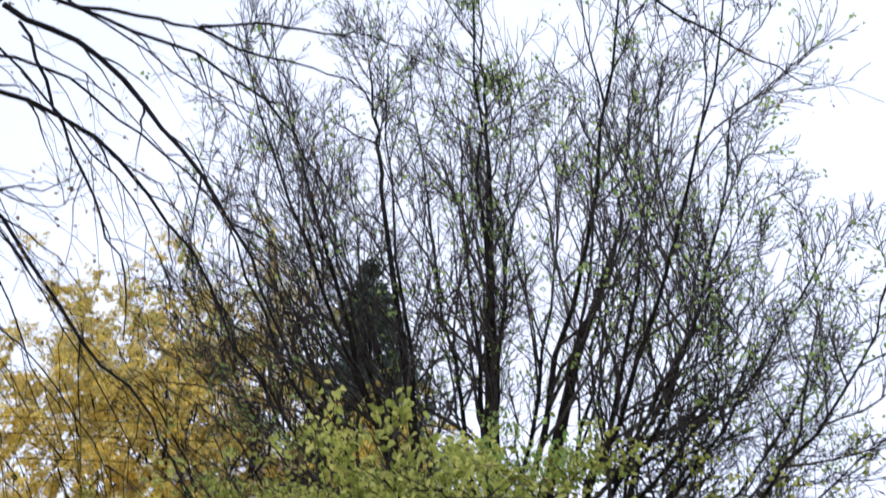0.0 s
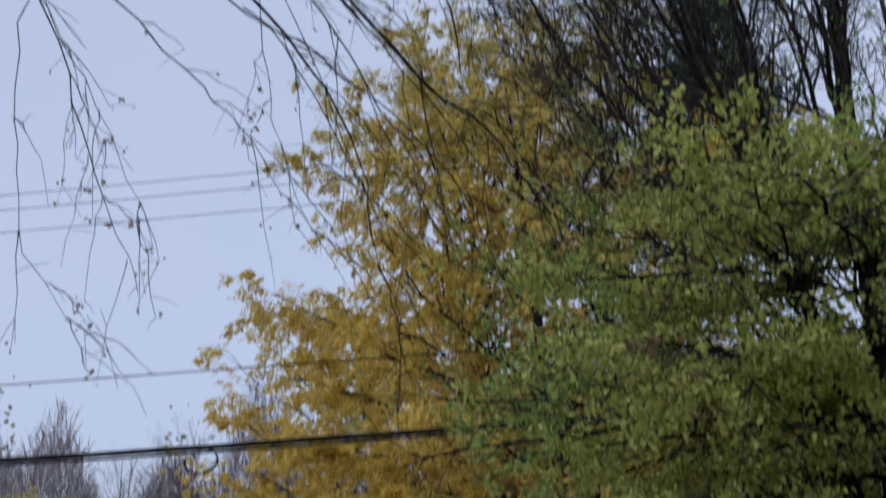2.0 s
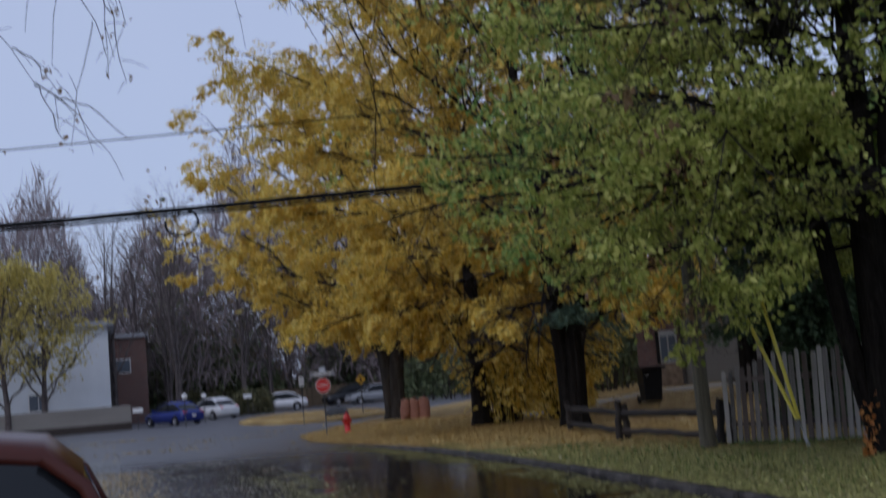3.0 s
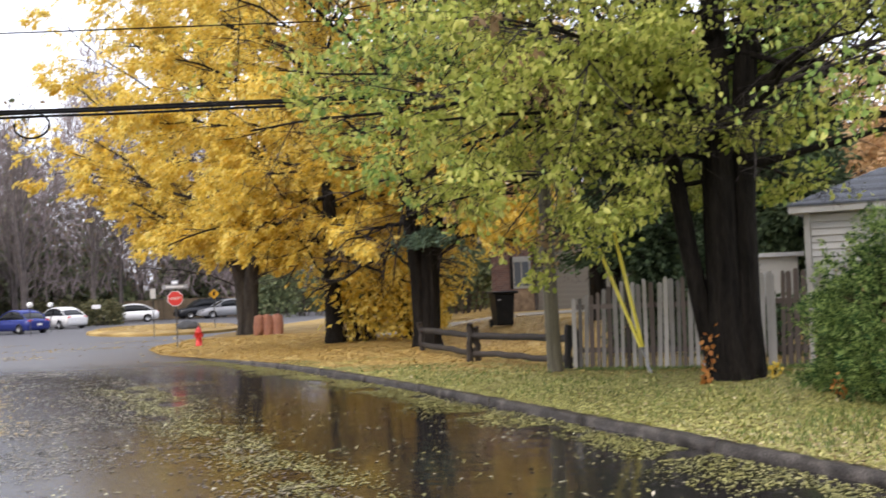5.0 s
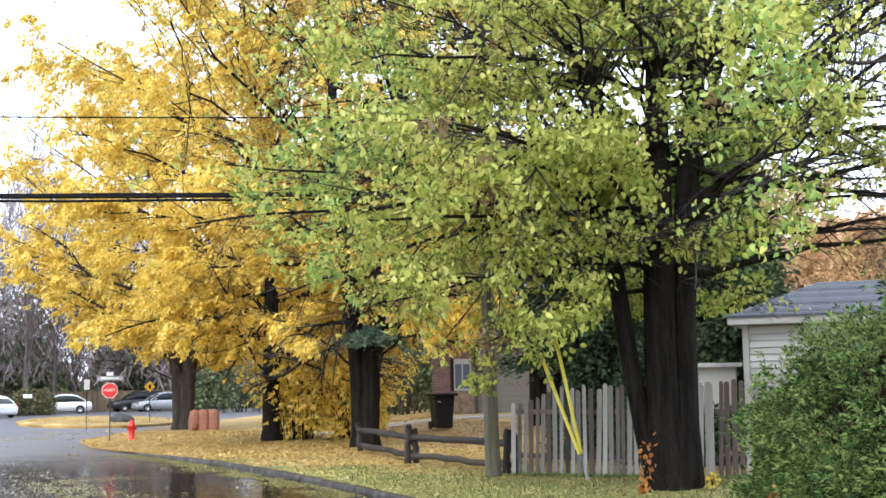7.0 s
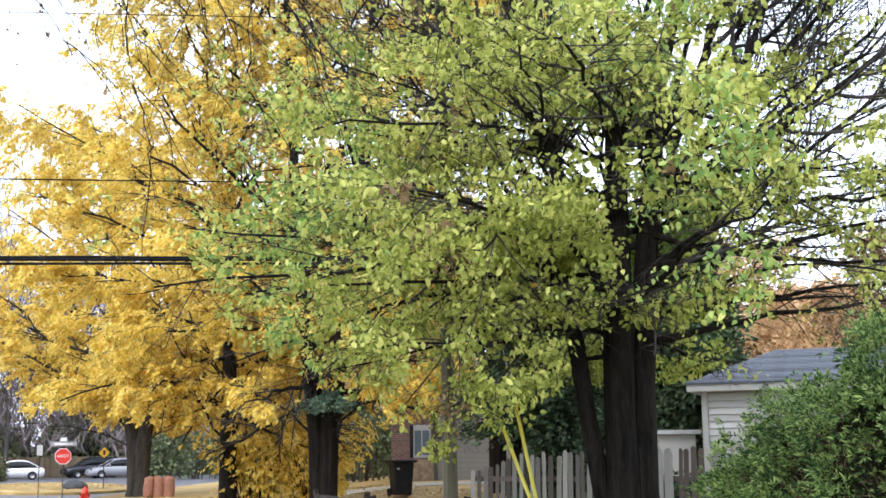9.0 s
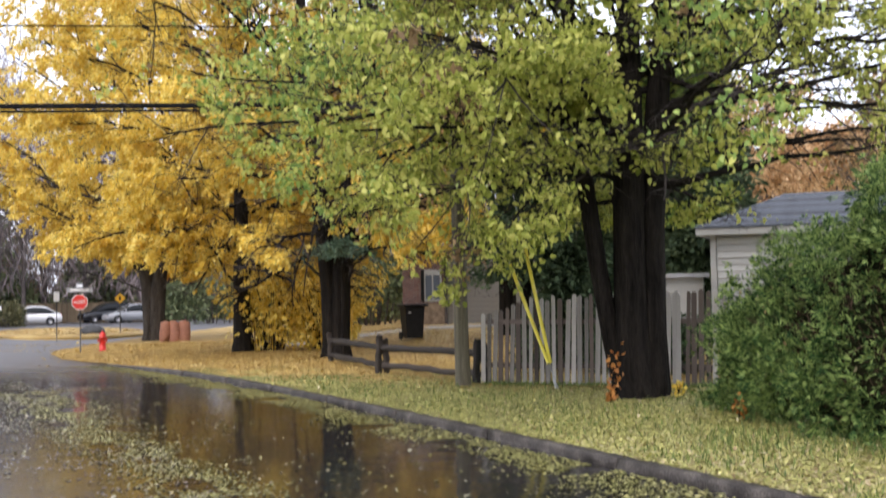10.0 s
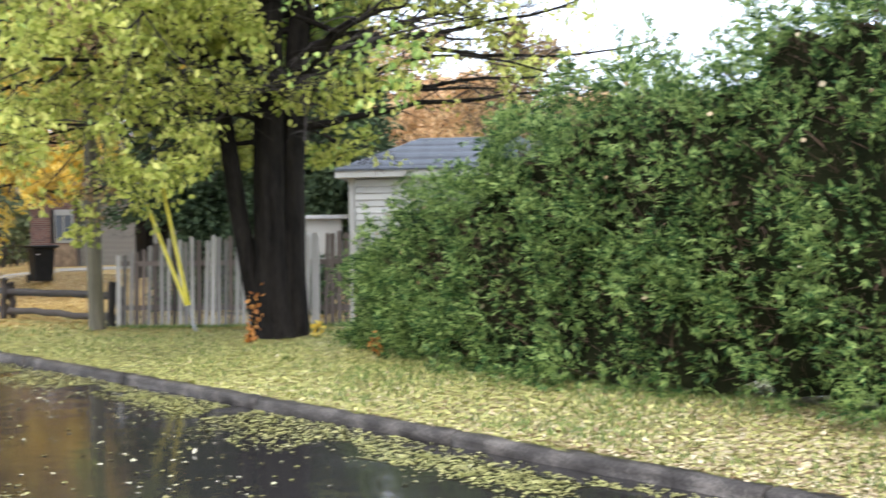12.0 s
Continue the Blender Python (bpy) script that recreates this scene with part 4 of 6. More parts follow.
# ---- utility pole, cables, guy wires ----
POLE_AT = (-2.1, 21.13, grounded(-2.1, 21.13))
pole = thing("utility_pole", pose(*POLE_AT), "weathered round wooden utility pole on the verge", "utility pole")
V, F = tube(A([(0, 0, -0.1), (-0.02, 0, 0.6), (-0.06, 0, 4.0), (-0.09, 0, 10.6)]), A((0.145, 0.128, 0.108, 0.09)), 16, True)
part("shaft", mesh_np("shaft", V, F, True), POLE, pole)


def cable(name, p, q, sag, r, label, group="overhead cables", n=30, extra=()):
    t = np.linspace(0, 1, n)[:, None]
    P = A(p) * (1 - t) + A(q) * t
    P[:, 2] -= (4 * sag * t * (1 - t))[:, 0]
    ob = tagged(part(name, mesh_np(name, *tube(P, r, 5), True), CABLE), label, "cable", group)
    for dy, dz in extra:
        part("strand", mesh_np("strand", *tube(P + A((0, dy, dz)) + np.sin(t * 60 + dz * 40) * A((0, 0, 0.006)), r * 0.8, 5), True), CABLE, ob)
    return ob


PX, PY = -2.15, 21.1
END = (-32.0, 14.2)
cable("telephone_cable", (PX, PY, 5.05), (*END, 5.35), 0.18, 0.03, "thick black bundle of telephone cables", extra=((0.03, 0.045), (0.0, -0.07)))
cable("power_cable", (PX, PY, 6.4), (*END, 6.6), 0.1, 0.013, "thin black overhead cable")
for dz in (10.2, 9.9, 9.45):
    cable("power_line", (PX, PY, dz), (*END, dz - 0.1), 0.1, 0.008, "thin overhead power line")
ring = A([(-10.7 + 0.33 * math.cos(a), 19.2, 4.78 + 0.22 * math.sin(a)) for a in np.linspace(-0.3, math.pi * 2 - 1.2, 20) + math.pi])
tagged(part("cable_loop", mesh_np("cable_loop", *tube(ring, 0.02, 6), True), CABLE), "slack loop hanging from the cable bundle", "cable", "overhead cables")
cable("service_cable", (PX, PY, 6.1), (14.0, 33.0, 5.2), 0.5, 0.010, "thin service cable to the houses")
cable("service_cable", (PX, PY, 5.9), (14.0, 33.5, 4.9), 0.5, 0.010, "thin service cable to the houses")

foot = A((-0.6, 20.25, 0.55))
for k, (tip, head) in enumerate((((-1.23, 20.7, 2.21), (-2.1, 21.1, 4.45)), ((-0.96, 20.6, 2.47), (-2.12, 21.1, 8.0)))):
    f = foot + A((0.03 * k, 0.04 * k, 0))
    gw = thing("guy_wire", pose(f[0], f[1], grounded(f[0], f[1])), "steel guy wire in a bright yellow plastic guard", "guy wire", "guy wires of the pole")
    o = A((f[0], f[1], grounded(f[0], f[1])))
    part("guard", mesh_np("guard", *tube(A([f, (f + A(tip)) / 2 + A((0, 0, -0.01)), tip]) - o, 0.031, 10, True), True), YELLOW, gw, "bright yellow plastic sleeve")
    part("anchor_rod", mesh_np("anchor_rod", *tube(A([f - (A(tip) - f) * 0.3, f + (A(tip) - f) * 0.05]) - o, 0.012, 6, True), True), STEEL, gw)
    part("wire", mesh_np("wire", *tube(A([tip, head]) - o, 0.009, 5), True), STEEL, gw)


# ---- picket fence ----
def picket_mesh(w, h, g):
    bm = bmesh.new()
    add_box(bm, w, 0.02, h)
    top = [v for v in bm.verts if v.co.z > h * 0.9]
    for v in top:
        v.co.z += g.uniform(-0.012, 0.012)
    bmesh.ops.bevel(bm, geom=[e for e in bm.edges if abs(e.verts[0].co.z - e.verts[1].co.z) < 0.03 and e.verts[0].co.z > h * 0.9 and abs(e.verts[0].co.x - e.verts[1].co.x) < 0.01],
                    offset=w * 0.25, segments=1, affect="EDGES")
    me = bpy.data.meshes.new("picket")
    bm.to_mesh(me)
    bm.free()
    return me


def picket_fence():
    g = random.Random(5)
    a, b = Vector((-1.78, 21.45, 0)), Vector((5.6, 18.35, 0))
    d = (b - a).normalized()
    rz = math.degrees(math.atan2(d.y, d.x))
    t = thing("picket_fence", pose(a.x, a.y, grounded(a.x, a.y)), "weathered grey wooden picket fence behind the big tree", "fence")
    z0 = grounded(a.x, a.y)
    pieces = [(w, picket_mesh(w, 1.0, g)) for w in (0.07, 0.078, 0.064, 0.084)]
    for q in pieces:
        q[1].materials.append(PICKET)
    browns = [(w, me.copy()) for w, me in pieces]
    for w, me in browns:
        me.materials.clear()
        me.materials.append(PICKET_BROWN)
    broad = picket_mesh(0.14, 1.0, g)
    broad.materials.append(PICKET)
    s = 0.0
    while s < (b - a).length:
        brown = 3.6 < s < 4.15 or g.random() < 0.07
        w, me = (0.14, broad) if 2.9 < s < 3.6 else g.choice(browns if brown else pieces)
        p = a + d * s
        h = (1.22 + 0.26 * min(s / 0.9, 1)) * g.uniform(0.965, 1.025) + 0.03 * max(s - 2.5, 0)
        ob = part("picket", me, None, t)
        ob.matrix_basis = Matrix.Translation((p.x - a.x, p.y - a.y, grounded(p.x, p.y) - z0 + g.uniform(0.0, 0.05))) @ pose(0, 0, 0, g.uniform(-1.5, 1.5), g.uniform(-1.2, 1.2) + 1.2, rz) @ Matrix.Diagonal((1, 1, h, 1))
        s += w + (0.036 if g.random() < 0.8 else 0.05) + (0.03 if s > 4.15 else 0.0)
    for zz in (0.3, 1.05):
        L = (b - a).length
        rail = box(L - 0.05, 0.05, 0.085, bevel=0.006)
        part("rail", rail, PICKET_BROWN, t, at=Matrix.Translation((d.x * L / 2 - d.y * -0.04 * -1, d.y * L / 2 + d.x * 0.04, zz)) @ pose(0, 0, 0, 0, 0, rz))


picket_fence()


# ---- split rail fence ----
def rough_log(length, r, seed, flat=1.0):
    g = np.random.default_rng(seed)
    n = 9
    P = np.stack([np.linspace(0, length, n), g.normal(size=n) * 0.012, g.normal(size=n) * 0.012], -1)
    V, F = tube(P, r * g.uniform(0.85, 1.12, n), 7, True)
    V[:, 2] *= flat
    return mesh_np("log", V, F)


def rail_fence():
    pts = [(-6.15, 29.3), (-4.14, 24.86), (-1.85, 21.75)]
    o = A((*pts[0], grounded(*pts[0])))
    t = thing("split_rail_fence", pose(*o), "low rustic split-rail fence of grey weathered cedar", "fence")
    k = 0
    for n, (x, y) in enumerate(pts):
        z = grounded(x, y)
        for dx in ((-0.09, 0.09) if n else (0.0,)):
            part("post", rough_log(0.78 + 0.08 * (k % 2), 0.075, 50 + k), RAIL, t, at=Matrix.Translation(A((x + dx, y + dx * 0.4, z - 0.08)) - o) @ pose(0, 0, 0, 0, -90 + (3 if k % 2 else -4), 0))
            k += 1
    for n in range(2):
        p, q = A((*pts[n], grounded(*pts[n]))), A((*pts[n + 1], grounded(*pts[n + 1])))
        for zz in (0.16, 0.52):
            d = q - p
            L = float(np.linalg.norm(d))
            rz = math.degrees(math.atan2(d[1], d[0]))
            ry = -math.degrees(math.asin(d[2] / L))
            part("rail", rough_log(L, 0.068, 70 + k), RAIL, t, at=Matrix.Translation(p + (0, 0, zz) - o) @ pose(0, 0, 0, 0, ry, rz))
            k += 1


rail_fence()


# ---- white garage with shingled hip roof ----
def garage():
    x0, y0, z0 = 3.15, 30.3, 0.62
    t = thing("garage", pose(x0, y0, z0, 0, 0, -13), "white clapboard garage with a blue-grey shingled hip roof", "garage")
    W, D, H = 7.6, 5.8, 2.42
    core = box(W - 0.04, D - 0.04, H, (W / 2, D / 2 + 0.02, 0))
    part("wall", core, SIDING, t)
    board = box(W - 0.22, 0.026, 0.168)
    me = bpy.data.meshes.new("siding_board")
    bmesh.ops.rotate(board, verts=board.verts[:], cent=(0, 0, 0), matrix=Matrix.Rotation(radians(-14), 3, "X"))
    board.to_mesh(me)
    board.free()
    for k in range(14):
        part("siding_board", me, SIDING, t, at=pose(W / 2, -0.036, 0.06 + k * 0.165))
    me2 = bpy.data.meshes.new("siding_board")
    bm = box(0.026, D - 0.22, 0.168)
    bmesh.ops.rotate(bm, verts=bm.verts[:], cent=(0, 0, 0), matrix=Matrix.Rotation(radians(14), 3, "Y"))
    bm.to_mesh(me2)
    bm.free()
    for k in range(14):
        part("siding_board", me2, SIDING, t, at=pose(-0.036, D / 2, 0.06 + k * 0.165))
    for x in (0.03, W - 0.03):
        part("corner_board", box(0.14, 0.2, H, bevel=0.006), SIDING, t, at=pose(x, 0.0, 0))
    # hip roof: eaves, fascia and courses of shingles
    o, hz = 0.35, H
    part("fascia", box(W + 2 * o, D + 2 * o, 0.17, (W / 2, D / 2, hz), 0.008), SIDING, t)
    bm = bmesh.new()
    zt, inset = hz + 0.172, 0.0
    ridge = 0.98
    a = [bm.verts.new(v) for v in ((-o - 0.04, -o - 0.04, zt), (W + o + 0.04, -o - 0.04, zt), (W + o + 0.04, D + o + 0.04, zt), (-o - 0.04, D + o + 0.04, zt))]
    r = [bm.verts.new((1.6, D / 2, zt + ridge)), bm.verts.new((W - 1.6, D / 2, zt + ridge))]
    for f in ((a[0], a[1], r[1], r[0]), (a[1], a[2], r[1]), (a[2], a[3], r[0], r[1]), (a[3], a[0], r[0]), (a[3], a[2], a[1], a[0])):
        bm.faces.new(f)
    part("roof", bm, SHINGLE, t)
    run = D / 2 + o
    slope = math.degrees(math.atan2(ridge, run))
    n = 22
    for k in range(n):
        f0 = k / n
        L = (W + 2 * o) * (1 - f0) + (W - 3.2) * f0
        bmk = box(L - 0.03 + 0.05 * (k % 2), run / n * 1.12, 0.02)
        part("shingle_course", bmk, SHINGLE, t, at=pose(W / 2, -o + run * (f0 + 0.5 / n), zt + ridge * (f0 + 0.5 / n) + 0.01) @ pose(0, 0, 0, slope - 2.2, 0, 0))
    g = np.random.default_rng(7)
    P = np.stack([g.uniform(-0.2, W, 60), g.uniform(-o, run - 0.6, 60), np.zeros(60)], -1)
    P[:, 2] = zt + ridge * (P[:, 1] + o) / run + 0.035
    tagged(part("fallen_leaves", mesh_np("fallen_leaves", *leaves(P, 0.09, g, 0.0, 0.95)), LITTER_PALE, t, "pale leaves stuck on the roof"), kind="stuff")


garage()
shed = thing("shed", pose(2.3, 32.2, 0.5, 0, 0, -6), "small white shed beyond the fence", "shed")
part("wall", box(1.6, 2.0, 1.55, bevel=0.01), SIDING, shed)
bm = bmesh.new()
add_box(bm, 1.9, 2.3, 0.1, (0, 0, 1.55))
part("roof", bm, ROOF_PALE, shed)


# ---- brick house ----
def house():
    x0, y0, z0 = -6.8, 45.7, 0.58
    t = thing("house", pose(x0, y0, z0), "single-storey brick house with a pale gable roof", "house")
    W, D, H = 9.6, 9.0, 2.8
    part("wall", box(1.64, D, H, (0.82, D / 2, 0)), BRICK, t, "red-brown brick wall")
    part("wall", box(W - 1.64, D - 0.1, H, (1.64 + (W - 1.64) / 2, D / 2 + 0.05, 0)), BEIGE, t, "beige siding wall")
    for k in range(15):
        part("siding_board", box(W - 1.8, 0.02, 0.165), BEIGE, t, at=pose(1.72 + (W - 1.8) / 2, 0.035, 0.05 + k * 0.183))
    part("drainpipe", mesh_np("drainpipe", *tube(A([(1.64, -0.06, 0.05), (1.64, -0.06, H)]), 0.05, 8, True), True), PICKET_BROWN, t, "brown drainpipe")
    win = part("window", box(0.66, 0.08, 1.2, (1.17, -0.02, 0.9), 0.01), SIDING, t)
    part("pane", box(0.24, 0.02, 0.9, (1.01, -0.07, 1.0)), PANE, win)
    part("pane", box(0.24, 0.02, 0.9, (1.31, -0.07, 1.0)), PANE, win)
    part("shutter", box(0.12, 0.05, 1.2, (0.77, -0.03, 0.9), 0.006), BLACK, t)
    part("stone_panel", box(0.82, 0.06, 0.85, (1.2, -0.03, 0.0), 0.01), FACING, t, "rough tan stone facing under the window")
    # gable roof with the ridge running back from the street
    bm = bmesh.new()
    rise, o = 2.0, 0.45
    for y in (-o, D + o):
        for x, z in ((-o, H - 0.12), (W / 2, H + rise), (W + o, H - 0.12), (W + o, H + 0.04), (W / 2, H + rise + 0.2), (-o, H + 0.04)):
            bm.verts.new((x, y, z))
    bm.verts.ensure_lookup_table()
    v = bm.verts
    for k in range(6):
        q = (k + 1) % 6
        bm.faces.new((v[k], v[q], v[q + 6], v[k + 6]))
    for b in (0, 6):
        bm.faces.new((v[b], v[b + 1], v[b + 4], v[b + 5]))
        bm.faces.new((v[b + 1], v[b + 2], v[b + 3], v[b + 4]))
    bmesh.ops.recalc_face_normals(bm, faces=bm.faces[:])
    part("roof", bm, ROOF_PALE, t)
    bm = bmesh.new()
    g = [bm.verts.new(p) for p in ((0, 0.06, H), (W, 0.06, H), (W / 2, 0.06, H + rise - 0.1), (0, 0.2, H), (W, 0.2, H), (W / 2, 0.2, H + rise - 0.1))]
    for f in ((0, 1, 2), (5, 4, 3), (0, 3, 4, 1), (1, 4, 5, 2), (2, 5, 3, 0)):
        bm.faces.new([g[k] for k in f])
    part("gable", bm, PICKET_BROWN, t, "dark brown gable boarding")


house()


# ---- wheelie bin ----
def bin_thing(x, y):
    t = thing("wheeled_bin", pose(x, y, grounded(x, y), 0, 0, 24), "large black wheeled rubbish bin on the leafy lawn", "bin")
    bm = box(0.6, 0.66, 0.92, (0, 0, 0.06), 0.03)
    for v in bm.verts:
        k = 0.82 + 0.18 * (v.co.z - 0.06) / 0.92
        v.co.x *= k
        v.co.y *= k
    part("body", bm, BLACK, t)
    bm = box(0.76, 0.84, 0.085, (0, -0.03, 0.98), 0.03)
    part("lid", bm, BLACK, t)
    part("handle", mesh_np("handle", *tube(A([(-0.25, 0.4, 0.97), (0.25, 0.4, 0.97)]), 0.018, 8, True), True), BLACK, t)
    for sx in (-0.29, 0.29):
        part("wheel", mesh_np("wheel", *tube(A([(sx - 0.03, 0.27, 0.12), (sx + 0.03, 0.27, 0.12)]), 0.12, 14, True), True), RUBBER, t)
    part("sticker", box(0.1, 0.004, 0.06, (-0.17, -0.318, 0.8)), WHITE, t, "small white sticker")


bin_thing(-5.06, 35.9)


def driveway():
    """A pale drive across the lawn before the house."""
    bm = bmesh.new()
    rows = []
    for k in range(24):
        x = -10.5 + k * 0.42
        rows.append([bm.verts.new((x, y + 0.1 * (x + 10), grounded(x, y) + dz)) for y, dz in ((39.2, -0.02), (39.2, 0.03), (40.6, 0.035), (42.0, 0.03), (42.0, -0.02))])
    for a, b in zip(rows, rows[1:]):
        for q in range(4):
            bm.faces.new((a[q], b[q], b[q + 1], a[q + 1]))
    return bm


tagged(part("driveway", driveway(), CONCRETE), "pale concrete drive crossing the leafy lawn", "driveway", kind="structure")


# ---- hydrant ----
def hydrant(x, y):
    t = thing("fire_hydrant", pose(x, y, grounded(x, y), 0, 0, 55), "bright red cast-iron fire hydrant on the corner", "hydrant")
    prof = [(0.0, 0.14), (0.03, 0.14), (0.035, 0.11), (0.42, 0.105), (0.43, 0.13), (0.47, 0.13), (0.49, 0.115), (0.56, 0.1), (0.61, 0.07), (0.63, 0.04), (0.68, 0.036)]
    V, F = tube(A([(0, 0, z) for z, r in prof]), A([r for z, r in prof]), 16, True)
    part("barrel", mesh_np("barrel", V, F, True), RED, t)
    for d in ((-1, 0), (1, 0), (0, -1)):
        p = A((d[0], d[1], 0.0))
        V, F = tube(A([p * 0.08 + (0, 0, 0.36), p * 0.13 + (0, 0, 0.36), p * 0.131 + (0, 0, 0.36), p * 0.16 + (0, 0, 0.36)]), A((0.045, 0.045, 0.06, 0.06)), 10, True)
        part("nozzle", mesh_np("nozzle", V, F, True), RED, t)


hydrant(-16.05, 39.4)


# ---- signs ----
def post_thing(name, x, y, h, label, category="sign", group=""):
    t = thing(name, pose(x, y, grounded(x, y) if x > float(edge_x(y)) else 0.0), label, category, group)
    part("post", mesh_np("post", *tube(A([(0, 0, -0.05), (0.0, 0, h)]), 0.024, 8, True), True), DARK_STEEL, t)
    return t


def stop_sign():
    t = post_thing("stop_sign", -16.4, 38.4, 2.06, "red octagonal French stop sign on a thin post")
    bm = bmesh.new()
    bmesh.ops.create_circle(bm, cap_ends=True, segments=8, radius=0.272)
    bmesh.ops.rotate(bm, verts=bm.verts[:], cent=(0, 0, 0), matrix=Matrix.Rotation(radians(22.5), 3, "Z"))
    ext = bmesh.ops.extrude_face_region(bm, geom=bm.faces[:])
    bmesh.ops.translate(bm, verts=[v for v in ext["geom"] if isinstance(v, bmesh.types.BMVert)], vec=(0, 0, 0.006))
    bmesh.ops.recalc_face_normals(bm, faces=bm.faces[:])
    face = pose(0, -0.04, 1.66, 90, 0, 23)
    edge = part("border", bm, WHITE, t, "white octagonal border", at=face)
    bm = bmesh.new()
    bmesh.ops.create_circle(bm, cap_ends=True, segments=8, radius=0.25)
    bmesh.ops.rotate(bm, verts=bm.verts[:], cent=(0, 0, 0), matrix=Matrix.Rotation(radians(22.5), 3, "Z"))
    part("plate", bm, RED, t, "red octagonal plate", at=face @ pose(0, 0, 0.011))
    txt = bpy.data.curves.new("lettering", "FONT")
    txt.body, txt.size, txt.align_x, txt.align_y, txt.extrude = "ARRÊT", 0.128, "CENTER", "CENTER", 0.001
    txt.materials.append(WHITE)
    ob = new("lettering", txt)
    ob.parent, ob.matrix_basis = t, face @ pose(0, 0, 0.015)
    # street-name plates above, lettering as plain bars
    for z, rz, w in ((1.98, 23, 0.82), (2.12, -35, 0.42)):
        pl = part("name_plate", box(w, 0.012, 0.15, bevel=0.003), STEEL, t, "grey street-name plate", at=pose(0.0, -0.03, z, 0, 0, rz))
        part("bar", box(w * 0.7, 0.004, 0.06, (0, -0.009, 0.045)), WHITE, pl)


stop_sign()
ys = post_thing("warning_sign", -21.9, 55.9, 1.9, "small yellow diamond warning sign")
part("plate", box(0.36, 0.01, 0.36, (0, -0.04, -0.18), 0.004), AMBER, ys, at=pose(0, 0, 1.85, 0, 45, 21))
part("symbol", box(0.1, 0.006, 0.2, (0, -0.05, -0.1)), BLACK, ys, at=pose(0, 0, 1.85, 0, 0, 21))
ws_ = post_thing("parking_sign", -22.9, 51.1, 2.2, "small white parking sign on a thin post")
part("plate", box(0.24, 0.01, 0.44, (0, -0.04, 0), 0.004), WHITE, ws_, at=pose(0, 0, 1.75, 0, 0, 24))

# ---- leaf bags, boulder, orange seedlings ----
for k in range(3):
    g = np.random.default_rng(90 + k)
    x, y = -16.62 + 0.38 * k, 47.2 + 0.06 * k
    prof = [(0.0, 0.2), (0.05, 0.235), (0.35, 0.235), (0.68, 0.22), (0.78, 0.2), (0.8, 0.06)]
    V, F = tube(A([(g.normal() * 0.012, g.normal() * 0.012, z) for z, r in prof]), A([r * g.uniform(0.93, 1.07) for z, r in prof]), 12, True)
    b = thing("leaf_bag", pose(x, y, grounded(x, y)), "full orange leaf bag standing on the lawn", "bag", "row of leaf bags")
    part("sack", mesh_np("sack", V, F, True), TERRA, b)
bm = bmesh.new()
bmesh.ops.create_icosphere(bm, subdivisions=3, radius=0.6)
for v in bm.verts:
    v.co *= 1 + 0.16 * noise.noise(v.co * 1.7)
    v.co.z *= 0.55
tagged(part("boulder", bm, STONE, at=pose(-23.3, 56.0, 0.28)), "dark grey boulder on the island", "boulder")


def seedling(x, y, h, seed, label, mat):
    g = np.random.default_rng(seed)
    t = thing("seedling", pose(x, y, grounded(x, y)), label, "plant", "seedlings on the verge")
    tubes, pts = [], []
    for _ in range(4):
        e = A((g.normal() * 0.045, g.normal() * 0.045, h * g.uniform(0.6, 1)))
        br = curve2(A((0, 0, 0)), A((e[0] * 0.2, e[1] * 0.2, h * 0.6)), e, 6)
        tubes.append(tube(br, np.linspace(0.008, 0.003, 6), 4))
        pts.append(br[g.integers(1, 6, 8)] + g.normal(size=(8, 3)) * 0.04)
    part("stem", mesh_np("stem", *join(tubes)), BARK, t)
    part("foliage", mesh_np("foliage", *leaves(np.vstack(pts), 0.075, g, 0.6, 0.0, 0.36, shaped=True)), mat, t)


seedling(0.45, 17.85, 0.8, 101, "thin seedling with rusty orange leaves by the trunk", LEAF_RUST)
seedling(0.36, 17.75, 0.3, 102, "low orange-leaved seedling by the trunk", LEAF_RUST)
seedling(1.86, 15.3, 0.3, 103, "small rusty orange seedling at the hedge foot", LEAF_RUST)
seedling(1.35, 18.2, 0.26, 104, "small yellow seedling by the trunk", LEAF_YELLOW)


# ---- shrub round the second golden tree ----
def shrub(x, y, h, r, seed, label, mat, per=26, size=0.16):
    g = np.random.default_rng(seed)
    t = thing("shrub", pose(x, y, grounded(x, y)), label, "shrub", "shrubs")
    tubes, pts = [], []
    for _ in range(46):
        a, f = g.uniform(0, 2 * np.pi), g.uniform(0.2, 1)
        e = A((math.cos(a) * r * f, math.sin(a) * r * f, h * g.uniform(0.45, 1) * (1.1 - 0.4 * f)))
        br = curve2(A((math.cos(a), math.sin(a), 0)) * g.uniform(0.1, 0.5), A((e[0] * 0.5, e[1] * 0.4, e[2] * 0.8)), e, 6)
        tubes.append(tube(br, np.linspace(0.016, 0.004, 6), 4))
        k = g.integers(1, 6, per)
        pts.append(br[k] + g.normal(size=(per, 3)) * 0.3)
    tagged(part("stemwork", mesh_np("stemwork", *join(tubes)), BARK, t), kind="stuff")
    Q = np.vstack(pts)
    away = Q * A((1, 1, 0)) / (np.linalg.norm(Q[:, :2], axis=1)[:, None] + 0.1)
    tagged(part("foliage", mesh_np("foliage", *sprays(Q, away, g, 5, 0.26, size, 0.36)), mat, t), kind="stuff")


